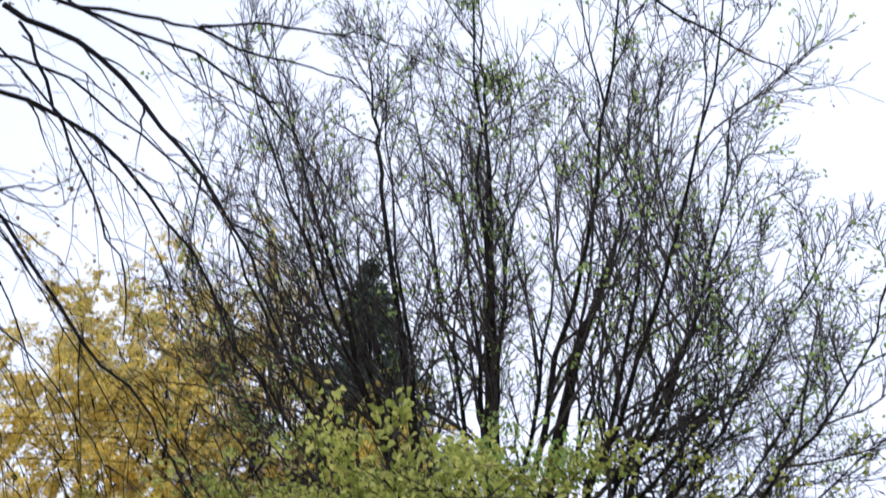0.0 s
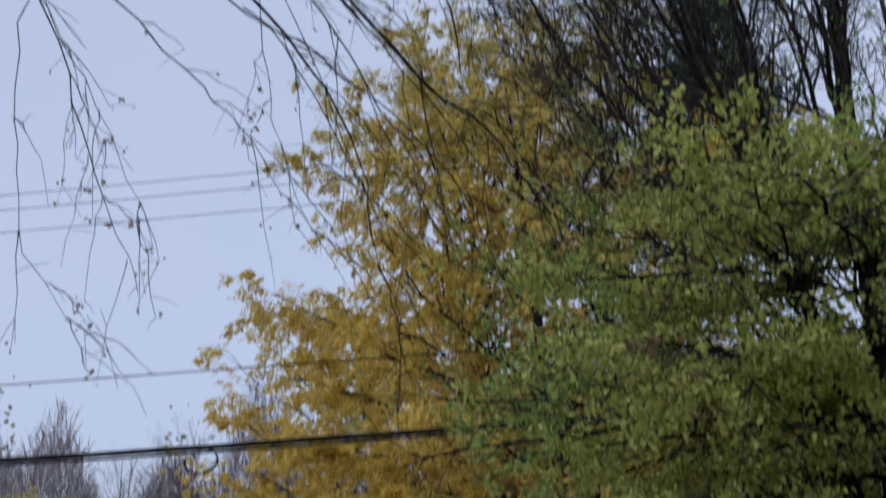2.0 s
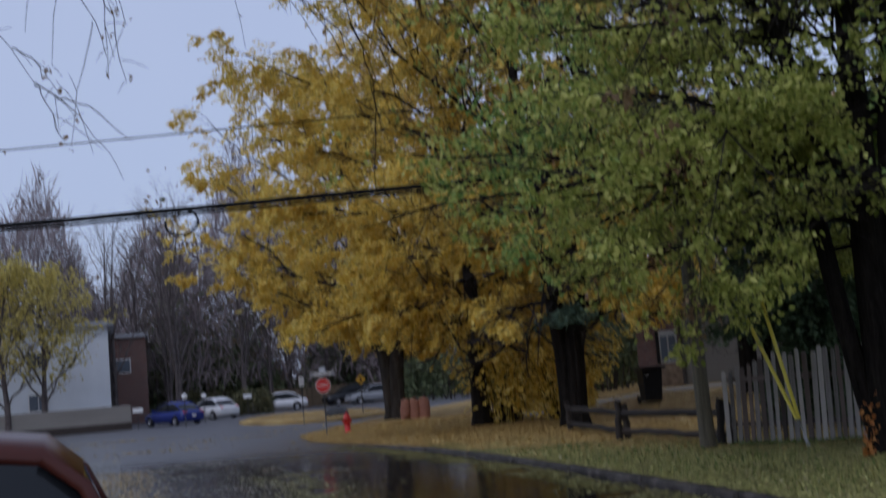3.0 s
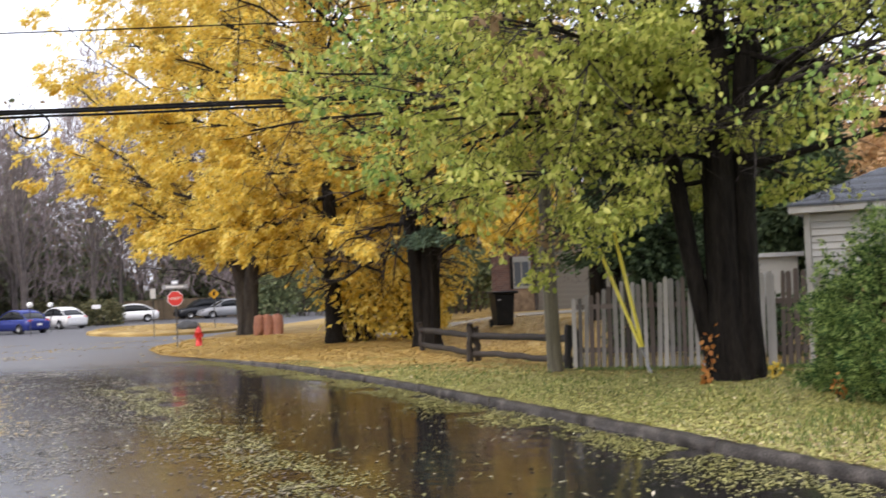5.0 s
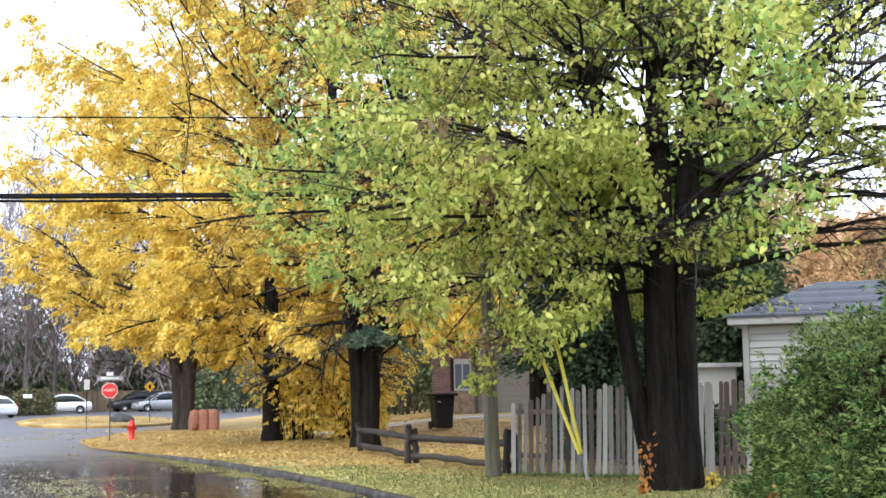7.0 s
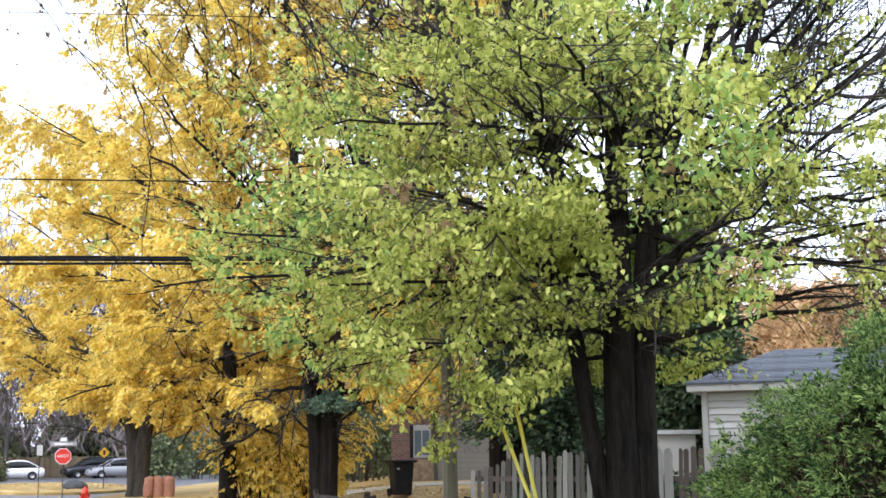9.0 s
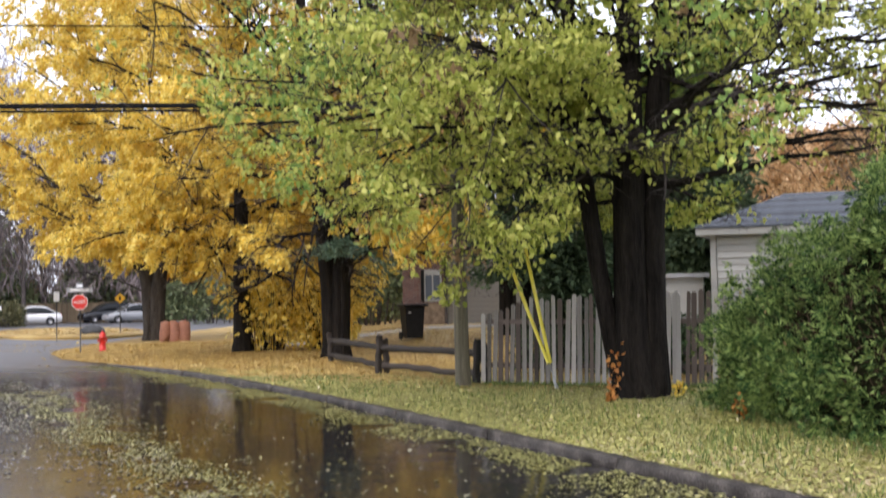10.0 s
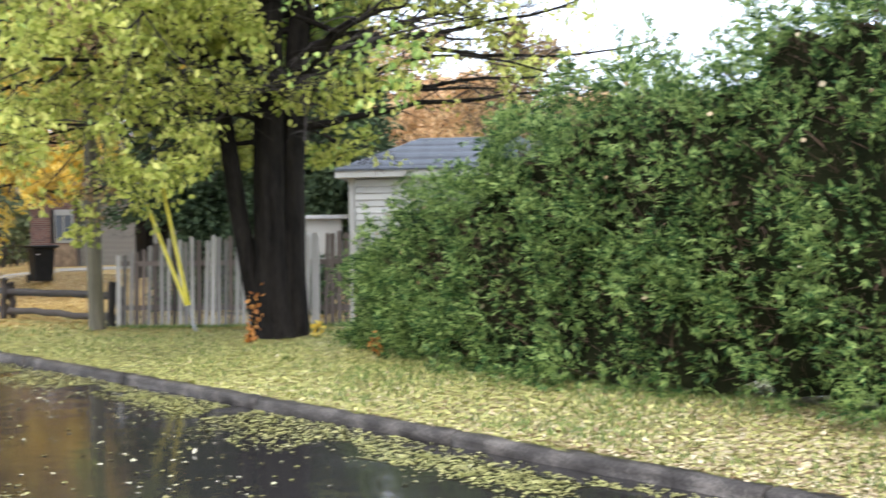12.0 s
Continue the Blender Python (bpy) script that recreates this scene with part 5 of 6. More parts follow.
shrub(-9.6, 36.7, 4.0, 2.1, 111, "bushy yellow shrub with dark stems round the tree foot", LEAF_YELLOW, per=22, size=0.125)
shrub(-7.9, 36.6, 3.8, 2.0, 112, "low yellow-green shrub between the trees", LEAF_YELLOW, per=22, size=0.125)


# ---- cars ----
def loft(rings):
    bm = bmesh.new()
    rows = [[bm.verts.new(p) for p in r] for r in rings]
    n = len(rows[0])
    for a, b in zip(rows, rows[1:]):
        for k in range(n):
            bm.faces.new((a[k], a[(k + 1) % n], b[(k + 1) % n], b[k]))
    bm.faces.new(rows[0][::-1])
    bm.faces.new(rows[-1])
    bmesh.ops.recalc_face_normals(bm, faces=bm.faces[:])
    for f in bm.faces:
        f.smooth = len(f.verts) == 4
    return bm


def car(m, L, W, H, coat, label, suv=False, group="parked cars"):
    t = thing("car", m, label, "car", group)
    h = W / 2
    belt = H * (0.62 if suv else 0.61)
    lo = 0.2
    st = [(-0.5, lo + 0.2, belt * 0.78, 0.78), (-0.485, lo + 0.06, belt * 0.95, 0.9), (-0.42, lo, belt * 1.0, 0.98), (-0.2, lo, belt, 1.0), (0.1, lo, belt * 0.99, 1.0),
          (0.22, lo, belt * 0.97, 0.99), (0.36, lo, belt * 0.88, 0.96), (0.46, lo + 0.03, belt * 0.76, 0.88), (0.5, lo + 0.12, belt * 0.6, 0.7)]
    rings = []
    for f, zl, zh, w in st:
        x, w = f * L, w * h
        zm = zl + (zh - zl) * 0.55
        rings.append([(x, -w * 0.94, zl), (x, -w, zm), (x, -w * 0.97, zh - 0.07), (x, -w * 0.86, zh), (x, 0, zh + 0.025), (x, w * 0.86, zh), (x, w * 0.97, zh - 0.07), (x, w, zm), (x, w * 0.94, zl), (x, 0, zl - 0.02)])
    part("body", loft(rings), coat, t)
    # cabin: tinted glass under a domed roof skin, with body-coloured pillars along its corners
    if suv:
        gl = [(-0.485, 0.0, 0.86), (-0.475, 0.35, 0.83), (-0.455, 0.68, 0.79), (-0.42, 0.9, 0.74), (-0.34, 0.98, 0.72), (-0.16, 1.0, 0.72), (0.0, 0.97, 0.715), (0.08, 0.86, 0.72), (0.16, 0.52, 0.77), (0.25, -0.05, 0.83)]
    else:
        gl = [(-0.43, -0.03, 0.82), (-0.37, 0.3, 0.78), (-0.31, 0.62, 0.74), (-0.24, 0.88, 0.7), (-0.16, 0.98, 0.69), (-0.06, 1.0, 0.69), (0.03, 0.95, 0.685), (0.09, 0.8, 0.7), (0.17, 0.42, 0.76), (0.26, -0.05, 0.83)]
    rings, skin, rails = [], [], []
    for f, k, w in gl:
        x, z, w = f * L, belt + (H - belt) * k, w * h
        b0 = min(belt - 0.05, z - 0.03)
        rings.append([(x, -h * 0.87, b0), (x, -(w + h * 0.87) / 2, (b0 + z) / 2), (x, -w, z - 0.07 * k), (x, -w * 0.86, z - 0.012), (x, 0, z + 0.02), (x, w * 0.86, z - 0.012), (x, w, z - 0.07 * k), (x, (w + h * 0.87) / 2, (b0 + z) / 2), (x, h * 0.87, b0)])
        if k > 0.6:
            skin.append([(x, -w - 0.006, z - 0.085), (x, -w - 0.01, z - 0.05), (x, -w * 0.87, z + 0.006), (x, -w * 0.45, z + 0.024), (x, w * 0.45, z + 0.024), (x, w * 0.87, z + 0.006), (x, w + 0.01, z - 0.05), (x, w + 0.006, z - 0.085), (x, 0, z - 0.03)])
        rails.append((x, w, z - 0.06 * max(k, 0)))
    part("glasshouse", loft(rings), GLASS, t, "dark tinted glass")
    part("roof", loft(skin), coat, t)
    for s in (-1, 1):
        for pts in (rails[:4], rails[6:]):
            part("pillar", mesh_np("pillar", *tube(A([(x, s * (w + 0.004), z) for x, w, z in pts]), 0.034, 6), True), coat, t)
        part("pillar", mesh_np("pillar", *tube(A([(-0.09 * L, s * h * 0.875, belt - 0.03), (-0.085 * L, s * h * 0.8, (belt + H) / 2), (-0.08 * L, s * h * 0.715, H - 0.07)]), 0.028, 6), True), BLACK, t, "black door pillar")
        part("mirror", box(0.12, 0.2, 0.13, (0.18 * L, s * (h + 0.07), belt), 0.03), coat, t)
        part("headlight", box(0.1, 0.34, 0.13, (0.467 * L, s * h * 0.68, belt * 0.66), 0.03), PANE, t, "clear headlight")
        part("tail_light", box(0.08, 0.26, 0.15, (-0.484 * L, s * h * 0.68, belt * 0.78), 0.02), RED, t, "red tail light")
        for f in (-0.31, 0.31):
            y = s * (h - 0.1)
            w = part("wheel", mesh_np("wheel", *tube(A([(f * L, y - 0.1, 0.32), (f * L, y - 0.09, 0.32), (f * L, y + 0.09, 0.32), (f * L, y + 0.1, 0.32)]), A((0.28, 0.32, 0.32, 0.28)), 22, True), True), RUBBER, t)
            part("rim", mesh_np("rim", *tube(A([(f * L, y + s * 0.085, 0.32), (f * L, y + s * 0.108, 0.32)]), A((0.2, 0.19)), 16, True)), STEEL, w)
    part("number_plate", box(0.02, 0.32, 0.14, (-0.5 * L - 0.005, 0, belt * 0.55)), WHITE, t)
    return t


WHITE_CAR, BLUE_CAR, BLACK_CAR, GREY_CAR = (paint(n, c) for n, c in (("white_car_paint", (0.75, 0.75, 0.76)), ("blue_car_paint", (0.02, 0.035, 0.2)), ("black_car_paint", (0.015, 0.016, 0.02)), ("silver_car_paint", (0.3, 0.31, 0.33))))
COPPER_CAR = paint("copper_car_coat", (0.07, 0.015, 0.008), 0.3, 0.3)
car(pose(-41.8, 88.6, 0, 0, 0, 206), 4.6, 1.78, 1.45, WHITE_CAR, "white sedan parked behind the hedge")
car(pose(-41.4, 77.0, 0, 0, 0, 150), 4.6, 1.78, 1.48, WHITE_CAR, "white sedan parked at the lot entrance")
car(pose(-39.5, 68.4, 0, 0, 0, 154), 4.4, 1.76, 1.45, BLUE_CAR, "deep blue hatchback parked in the lot")
car(pose(-38.2, 95.0, 0, 0, 0, 222), 4.7, 1.85, 1.62, BLACK_CAR, "black car parked by the wooden fence", True)
car(pose(-35.4, 93.0, 0, 0, 0, 218), 4.6, 1.8, 1.5, GREY_CAR, "silver grey car parked by the wooden fence")
car(pose(-4.88, 3.73, 0, 0, 0, 214), 4.3, 1.8, 1.62, COPPER_CAR, "copper red car standing at the near roadside", True, "near car")


# ---- apartment block, brick block, low wall ----
def far_block():
    t = thing("apartment_building", pose(-45.9, 71.5, 0, 0, 0, 212.7), "two-storey white apartment block with a beige base", "building")
    W, D, H = 24.0, 10.0, 6.9
    part("wall", box(W, D, H, (W / 2, -D / 2, 0)), STUCCO, t)
    part("base_wall", box(W, 0.12, 0.9, (W / 2, 0.06, 0)), BEIGE, t)
    part("roof", box(W + 0.8, D + 0.8, 0.3, (W / 2, -D / 2, H), 0.03), ROOF_PALE, t)
    for x in (4.6, 8.4, 12.2, 16.0):
        for z in (1.5, 4.3):
            w = part("window", box(1.3, 0.1, 1.2, (x, 0.0, z), 0.01), WHITE, t)
            part("pane", box(0.55, 0.02, 1.02, (x - 0.3, 0.055, z + 0.09)), PANE, w)
            part("pane", box(0.55, 0.02, 1.02, (x + 0.3, 0.055, z + 0.09)), PANE, w)


far_block()
lw = thing("low_wall", pose(-41.2, 66.3, 0, 0, 0, 212), "long low beige wall in front of the apartment block", "wall")
part("base", box(15, 0.35, 0.45, (7.5, 0, 0), 0.02), PICKET_BROWN, lw)
part("panel", box(15, 0.25, 1.05, (7.5, 0, 0.45), 0.02), BEIGE, lw)
bb = thing("brick_building", pose(-57.9, 78.7, 0, 0, 0, 32), "dark red brick building behind the bare trees", "building")
part("wall", box(9, 9, 6.6, (4.5, 4.5, 0)), BRICK, bb)
part("roof", box(9.5, 9.5, 0.3, (4.5, 4.5, 6.6), 0.03), ROOF_PALE, bb)
for x in (1.6, 4.4, 7.2):
    w = part("window", box(1.2, 0.1, 1.1, (x, 0.0, 3.9), 0.01), WHITE, bb)
    part("pane", box(1.05, 0.02, 0.95, (x, -0.055, 3.97)), PANE, w)

# ---- wooden fence along the car park ----
wf = thing("board_fence", pose(-52, 92.0, 0), "tan board fence along the car park", "fence")
me = bpy.data.meshes.new("board")
bm = box(0.19, 0.025, 1.65)
bm.to_mesh(me)
bm.free()
d = Vector((20, 8.8, 0)).normalized()
for k in range(96):
    part("board", me, FENCE_FAR, wf, at=Matrix.Translation(d * (k * 0.205)) @ pose(0, 0, 0.02 * (k % 3), 0, 0, 23.7))


def leaf_mass(name, x, y, sx, sy, h, seed, label, mat, n, size, rz=0, z0=0.0, category="shrub", group="hedges by the car park"):
    """A clipped or wild bush: stems and leaves filling a rounded block."""
    g = np.random.default_rng(seed)
    t = thing(name, pose(x, y, z0, 0, 0, rz), label, category, group)
    q = g.normal(size=(n, 3))
    q /= np.linalg.norm(q, axis=1)[:, None]
    q = np.sign(q) * np.abs(q) ** 0.6 * g.uniform(0.72, 1.04, n)[:, None]
    lump = 1 + 0.12 * np.sin(q[:, :1] * 7 + 1) * np.sin(q[:, 1:2] * 5)
    P = q * A((sx / 2, sy / 2, h)) * lump
    P[:, 2] = np.abs(P[:, 2])
    tubes = []
    for _ in range(24):
        e = A((g.uniform(-0.8, 0.8) * sx / 2, g.uniform(-0.8, 0.8) * sy / 2, h * g.uniform(0.6, 0.95)))
        tubes.append(tube(curve2(A((e[0] * 0.6, e[1] * 0.6, 0)), A((e[0] * 0.8, e[1] * 0.8, e[2] * 0.5)), e, 4), A((0.04, 0.03, 0.02, 0.01)), 4))
    tagged(part("stemwork", mesh_np("stemwork", *join(tubes)), BARK_FAR, t), kind="stuff")
    tagged(part("foliage", mesh_np("foliage", *leaves(P, size, g, 0.2)), mat, t), kind="stuff")


leaf_mass("hedge", -41.4, 83.4, 2.9, 1.8, 1.75, 201, "clipped dark hedge by the parked cars", LEAF_WOOD, 5000, 0.2, 25, category="hedge")
leaf_mass("hedge", -49.2, 90.5, 6.0, 2.0, 1.9, 202, "rough dark hedge by the car park", LEAF_WOOD, 6000, 0.22, 25, category="hedge")
# the bushes behind the pickets are added to keep the gaps dark
leaf_mass("shrub", 2.4, 22.6, 5.0, 0.9, 1.1, 204, "low dark evergreen bushes added to darken the gaps of the picket fence", LEAF_DARK, 5000, 0.12, -22.8, 0.15, group="shrubs")
leaf_mass("shrub", -9.8, 55.5, 7.5, 3.0, 3.4, 203, "dark evergreen shrubs beside the brick house", LEAF_BUSH, 7000, 0.22, 10, 0.4, group="shrubs")
for k, (x, y) in enumerate(((-39.7, 64.6), (-40.35, 80.4))):
    s = post_thing("lot_sign", x, y, 1.25 if k < 1 else 1.5, "small white sign on a stake by the parking spaces", group="parking space signs")
    part("plate", box(0.6, 0.02, 0.28, (0, -0.04, 0), 0.004), WHITE, s, at=pose(0, 0, 1.0 if k < 1 else 1.25, 0, 0, 28))


leaf_mass("shrub", -26.5, 86.0, 9.0, 3.0, 3.6, 205, "dark green bushes at the end of the board fence", LEAF_BUSH, 7000, 0.26, 20, group="hedges by the car park")
for x, y, z in ((-35.43, 62.68, 1.73), (-38.31, 70.23, 1.67)):
    t = post_thing("globe_lamp", x, y, z - 0.12, "white globe lamp on a thin dark post", "lamp", "globe lamps by the parking lot")
    bm = bmesh.new()
    bmesh.ops.create_uvsphere(bm, u_segments=16, v_segments=10, radius=0.17)
    for f in bm.faces:
        f.smooth = True
    part("globe", bm, WHITE, t, "white glass globe", at=pose(0, 0, z))
    part("collar", mesh_np("collar", *tube(A([(0, 0, z - 0.2), (0, 0, z - 0.14)]), 0.06, 10, True)), DARK_STEEL, t)


# ---- far trees: bare, turning and undergrowth ----
def far_tree(seed, h, rx, r, n1, per, size, mat, name, label, forks=1, group="far trees", rise=0.35, n4=2, low=-0.3, n2=8, n3=6):
    g = np.random.default_rng(seed)
    leads = [A([(0.2 * k, 0, 0), (0.25 * k + g.normal() * 0.1, 0, h * 0.18), (0.6 * k + g.normal() * 0.3, g.normal() * 0.3, h * 0.5), (1.0 * k, g.normal() * 0.4, h * 0.9)]) for k in range(forks)]
    rads = [A((r * 1.2, r, r * 0.6, r * 0.1)) for _ in leads]
    sk, tw = tree_skeleton(g, leads, ((0, 0, h * 0.56), (rx, rx, h * 0.44)), n1, n2, n3, n4, r1=r * 0.4, low=low, spread=(0.25, 0.95), rise=rise, up=0.6)
    sets = []
    if per:
        sets = [(leaves(leaf_points(g, tw, per, 0.2), size, g, 0.35), mat)]
    t = build_tree(name, (0, 0, 0), label, leads, rads, sk, sets, BARK_FAR, 7, group)
    return t


bare = [far_tree(300 + k, 17 + 2 * k, 4.2 + k, 0.16, 22, 0, 0, None, "bare_tree", "tall leafless grey tree in the far wood", 2, rise=0.5, n4=1, n2=6, n3=5) for k in range(2)]
spots = [(-54, 88, 0.95, 140), (-44.5, 88.5, 0.75, 200), (-58, 84, 0.9, 20), (-38, 101, 0.8, 50), (-30, 104, 0.78, 130), (-64, 92, 0.9, 250), (-22, 106, 0.75, 300), (-46, 100, 0.9, 10), (-50, 86, 0.9, 33), (-44, 92, 0.85, 93), (-41, 97, 0.7, 150)]
bare[0].matrix_basis = pose(-51.5, 80.5, 0)
bare[1].matrix_basis = pose(-47.5, 83.0, 0, 0, 0, 40)
for k, (x, y, s, a) in enumerate(spots):
    copy_thing(bare[k % 2], pose(x, y, 0, 0, 0, a) @ Matrix.Scale(s, 4))
yg = far_tree(310, 11.0, 4.0, 0.17, 18, 2.2, 0.2, LEAF_YGREEN, "young_tree", "young yellow-green tree before the white block", 1, "young trees by the block", n4=1)
yg.matrix_basis = pose(-46.0, 64.3, 0)
copy_thing(yg, pose(-47.2, 62.4, 0, 0, 0, 120))
copy_thing(yg, pose(-51.5, 60.5, 0, 0, 0, 220))
ot = far_tree(320, 7.2, 4.2, 0.2, 20, 22, 0.14, LEAF_ORANGE, "orange_tree", "orange autumn tree behind the garage", 1, "orange trees", n4=0)
ot.matrix_basis = pose(9.0, 46.0, 0.5)
copy_thing(ot, pose(16.5, 52.0, 0.5, 0, 0, 130))
for k, (x, y, s) in enumerate(((-3.0, 61.0, 1.9), (-11.0, 66.0, 2.0), (4.5, 63.0, 1.75), (11.5, 64.0, 1.3))):
    copy_thing(ot, pose(x, y, 0.4, 0, 0, 40 + 77 * k) @ Matrix.Scale(s, 4))
bt = far_tree(330, 8.0, 2.0, 0.12, 14, 2, 0.15, LEAF_DRY, "thin_tree", "thin brown tree beside the garage", 1, "thin trees", rise=0.5)
bt.matrix_basis = pose(9.8, 39.0, 0.5)


def woods(seed, a0, a1, d0, d1, h, n, label, mat, size=0.55):
    g = np.random.default_rng(seed)
    az, dd = np.radians(g.uniform(a0, a1, n)), g.uniform(d0, d1, n)
    top = h * (0.6 + 0.25 * np.sin(az * 40) + 0.2 * np.sin(az * 97 + 1))
    z = np.abs(g.normal(size=n)) * 0.6 * top
    P = np.stack([-np.sin(az) * dd, np.cos(az) * dd, z], -1)
    return tagged(part("undergrowth", mesh_np("undergrowth", *leaves(P, size, g, 0.2)), mat), label, "undergrowth", kind="stuff")


woods(401, 10, 50, 109, 126, 9.0, 44000, "dense brown-green undergrowth of the far wood", LEAF_WOOD)
woods(406, 8, 50, 108, 116, 9.0, 26000, "dull green bushes at the edge of the far wood", LEAF_BUSH)
woods(402, 12, 50, 112, 128, 15.0, 18000, "faded brown foliage of the far wood", LEAF_DRY)
def twig_haze(seed, a0, a1, d0, d1, h, n, label):
    g = np.random.default_rng(seed)
    az, dd = np.radians(g.uniform(a0, a1, n)), g.uniform(d0, d1, n)
    top = h * (0.72 + 0.16 * np.sin(az * 31) + 0.14 * np.sin(az * 83 + 1))
    z = top * g.uniform(0.05, 1.0, n) ** 0.8
    P = np.stack([-np.sin(az) * dd, np.cos(az) * dd, z], -1)
    up = np.tile(A((0, 0, 1.3)), (n, 1))
    return tagged(part("bare_thicket", mesh_np("bare_thicket", *leaves(P, 1.7, g, 0.0, 0.0, 0.024, up)), WOOD_HAZE), label, "thicket", kind="stuff")


twig_haze(404, 8, 50, 100, 130, 22.5, 70000, "grey-purple bare twigs of the far wood")
twig_haze(405, -40, 8, 66, 86, 7.0, 14000, "bare twigs behind the houses")
woods(403, -40, 12, 64, 80, 5.0, 16000, "dark undergrowth behind the houses", LEAF_WOOD)


# ---- bare boughs of the tree that overhangs the near roadside ----
def near_tree():
    g = np.random.default_rng(501)
    bx, by = -7.6, 4.6
    t = thing("overhanging_tree", pose(bx, by, 0), "leafless tree with long dark drooping boughs overhead", "tree")
    o = A((bx, by, 0))
    trunk = A([(0, 0, -0.05), (0.05, 0, 0.6), (0.2, 0.1, 3.0), (0.6, 0.3, 6.0), (0.8, 0.4, 11)])
    part("trunk", mesh_np("trunk", *tube(trunk, A((0.34, 0.27, 0.23, 0.17, 0.06)), 12), True), BARK, t)
    tubes, small, pts, joints = [], [], [], [A((-7.0, 4.9, 6.0)), A((-6.9, 4.95, 7.0))]

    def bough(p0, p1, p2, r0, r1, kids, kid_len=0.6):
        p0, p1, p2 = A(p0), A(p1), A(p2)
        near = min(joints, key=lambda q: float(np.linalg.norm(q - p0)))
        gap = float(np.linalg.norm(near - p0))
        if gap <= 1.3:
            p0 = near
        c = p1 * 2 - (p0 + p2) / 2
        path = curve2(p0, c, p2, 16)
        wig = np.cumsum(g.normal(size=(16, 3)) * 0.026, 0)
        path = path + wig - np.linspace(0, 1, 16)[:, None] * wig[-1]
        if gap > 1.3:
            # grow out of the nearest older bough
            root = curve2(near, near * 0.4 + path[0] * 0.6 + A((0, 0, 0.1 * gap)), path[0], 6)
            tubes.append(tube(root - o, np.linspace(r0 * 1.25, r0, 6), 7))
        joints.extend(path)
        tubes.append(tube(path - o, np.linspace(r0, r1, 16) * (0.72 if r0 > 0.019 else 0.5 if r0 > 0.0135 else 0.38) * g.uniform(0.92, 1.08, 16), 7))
        for _ in range((kids * 2) // 3):
            k = g.integers(3, 15)
            d = path[min(k + 1, 15)] - path[k]
            d /= np.linalg.norm(d)
            s = g.normal(size=3)
            s -= d * (s @ d)
            s /= np.linalg.norm(s)
            ln = kid_len * g.uniform(0.5, 1.5)
            e = path[k] + (d * 0.8 + s * 0.55) * ln + A((0, 0, -0.3 * ln))
            m = path[k] + (d * 0.6 + s * 0.45) * ln * 0.5 + A((0, 0, 0.04))
            br = curve2(path[k], m, e, 7) + g.normal(size=(7, 3)) * 0.008
            rr = np.interp(k, (0, 15), (r0, r1)) * 0.45
            small.append(tube(br - o, np.linspace(max(rr, 0.004), 0.0018, 7), 4))
            for _ in range(3):
                k2 = g.integers(2, 7)
                e2 = br[k2] + (d * 0.5 + g.normal(size=3) * 0.6) * 0.16 + A((0, 0, -0.05))
                small.append(tube(A([br[k2], (br[k2] + e2) / 2 + (0, 0, 0.01), e2]) - o, A((0.0022, 0.002, 0.0012)), 3))
                if g.uniform() < 0.4:
                    pts.append(e2 - o)
            if g.uniform() < 0.5:
                pts.append(e - o)

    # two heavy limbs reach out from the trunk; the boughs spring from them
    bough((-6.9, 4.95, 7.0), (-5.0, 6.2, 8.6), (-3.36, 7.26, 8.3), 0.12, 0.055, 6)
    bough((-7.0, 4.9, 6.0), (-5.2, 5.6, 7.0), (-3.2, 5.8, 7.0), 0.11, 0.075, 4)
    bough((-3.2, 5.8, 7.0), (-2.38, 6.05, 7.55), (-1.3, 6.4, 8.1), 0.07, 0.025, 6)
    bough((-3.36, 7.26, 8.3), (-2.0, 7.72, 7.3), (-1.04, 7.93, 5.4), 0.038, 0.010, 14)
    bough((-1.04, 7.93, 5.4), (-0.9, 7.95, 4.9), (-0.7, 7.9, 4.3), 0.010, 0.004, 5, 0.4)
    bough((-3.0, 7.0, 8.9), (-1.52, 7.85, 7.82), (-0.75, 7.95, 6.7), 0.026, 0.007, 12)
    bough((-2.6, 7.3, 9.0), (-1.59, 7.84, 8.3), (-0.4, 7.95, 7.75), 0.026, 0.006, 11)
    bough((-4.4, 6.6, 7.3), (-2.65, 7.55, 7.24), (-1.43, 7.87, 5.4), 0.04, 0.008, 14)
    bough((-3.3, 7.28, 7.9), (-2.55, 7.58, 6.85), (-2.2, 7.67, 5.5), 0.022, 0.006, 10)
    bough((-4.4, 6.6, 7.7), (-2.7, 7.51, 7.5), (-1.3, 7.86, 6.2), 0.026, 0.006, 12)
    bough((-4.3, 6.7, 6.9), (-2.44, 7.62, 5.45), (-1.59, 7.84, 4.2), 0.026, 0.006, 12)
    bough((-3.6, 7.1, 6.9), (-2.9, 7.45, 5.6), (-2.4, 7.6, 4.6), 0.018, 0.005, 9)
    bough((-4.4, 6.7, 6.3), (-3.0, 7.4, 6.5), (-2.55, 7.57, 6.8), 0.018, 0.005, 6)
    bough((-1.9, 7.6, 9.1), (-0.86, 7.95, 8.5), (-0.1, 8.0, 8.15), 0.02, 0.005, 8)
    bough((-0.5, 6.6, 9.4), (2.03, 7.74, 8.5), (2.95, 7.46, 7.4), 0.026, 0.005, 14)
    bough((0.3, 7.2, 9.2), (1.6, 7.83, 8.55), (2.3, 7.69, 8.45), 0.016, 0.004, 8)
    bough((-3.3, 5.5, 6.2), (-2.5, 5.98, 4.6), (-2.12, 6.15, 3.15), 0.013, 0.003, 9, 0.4)
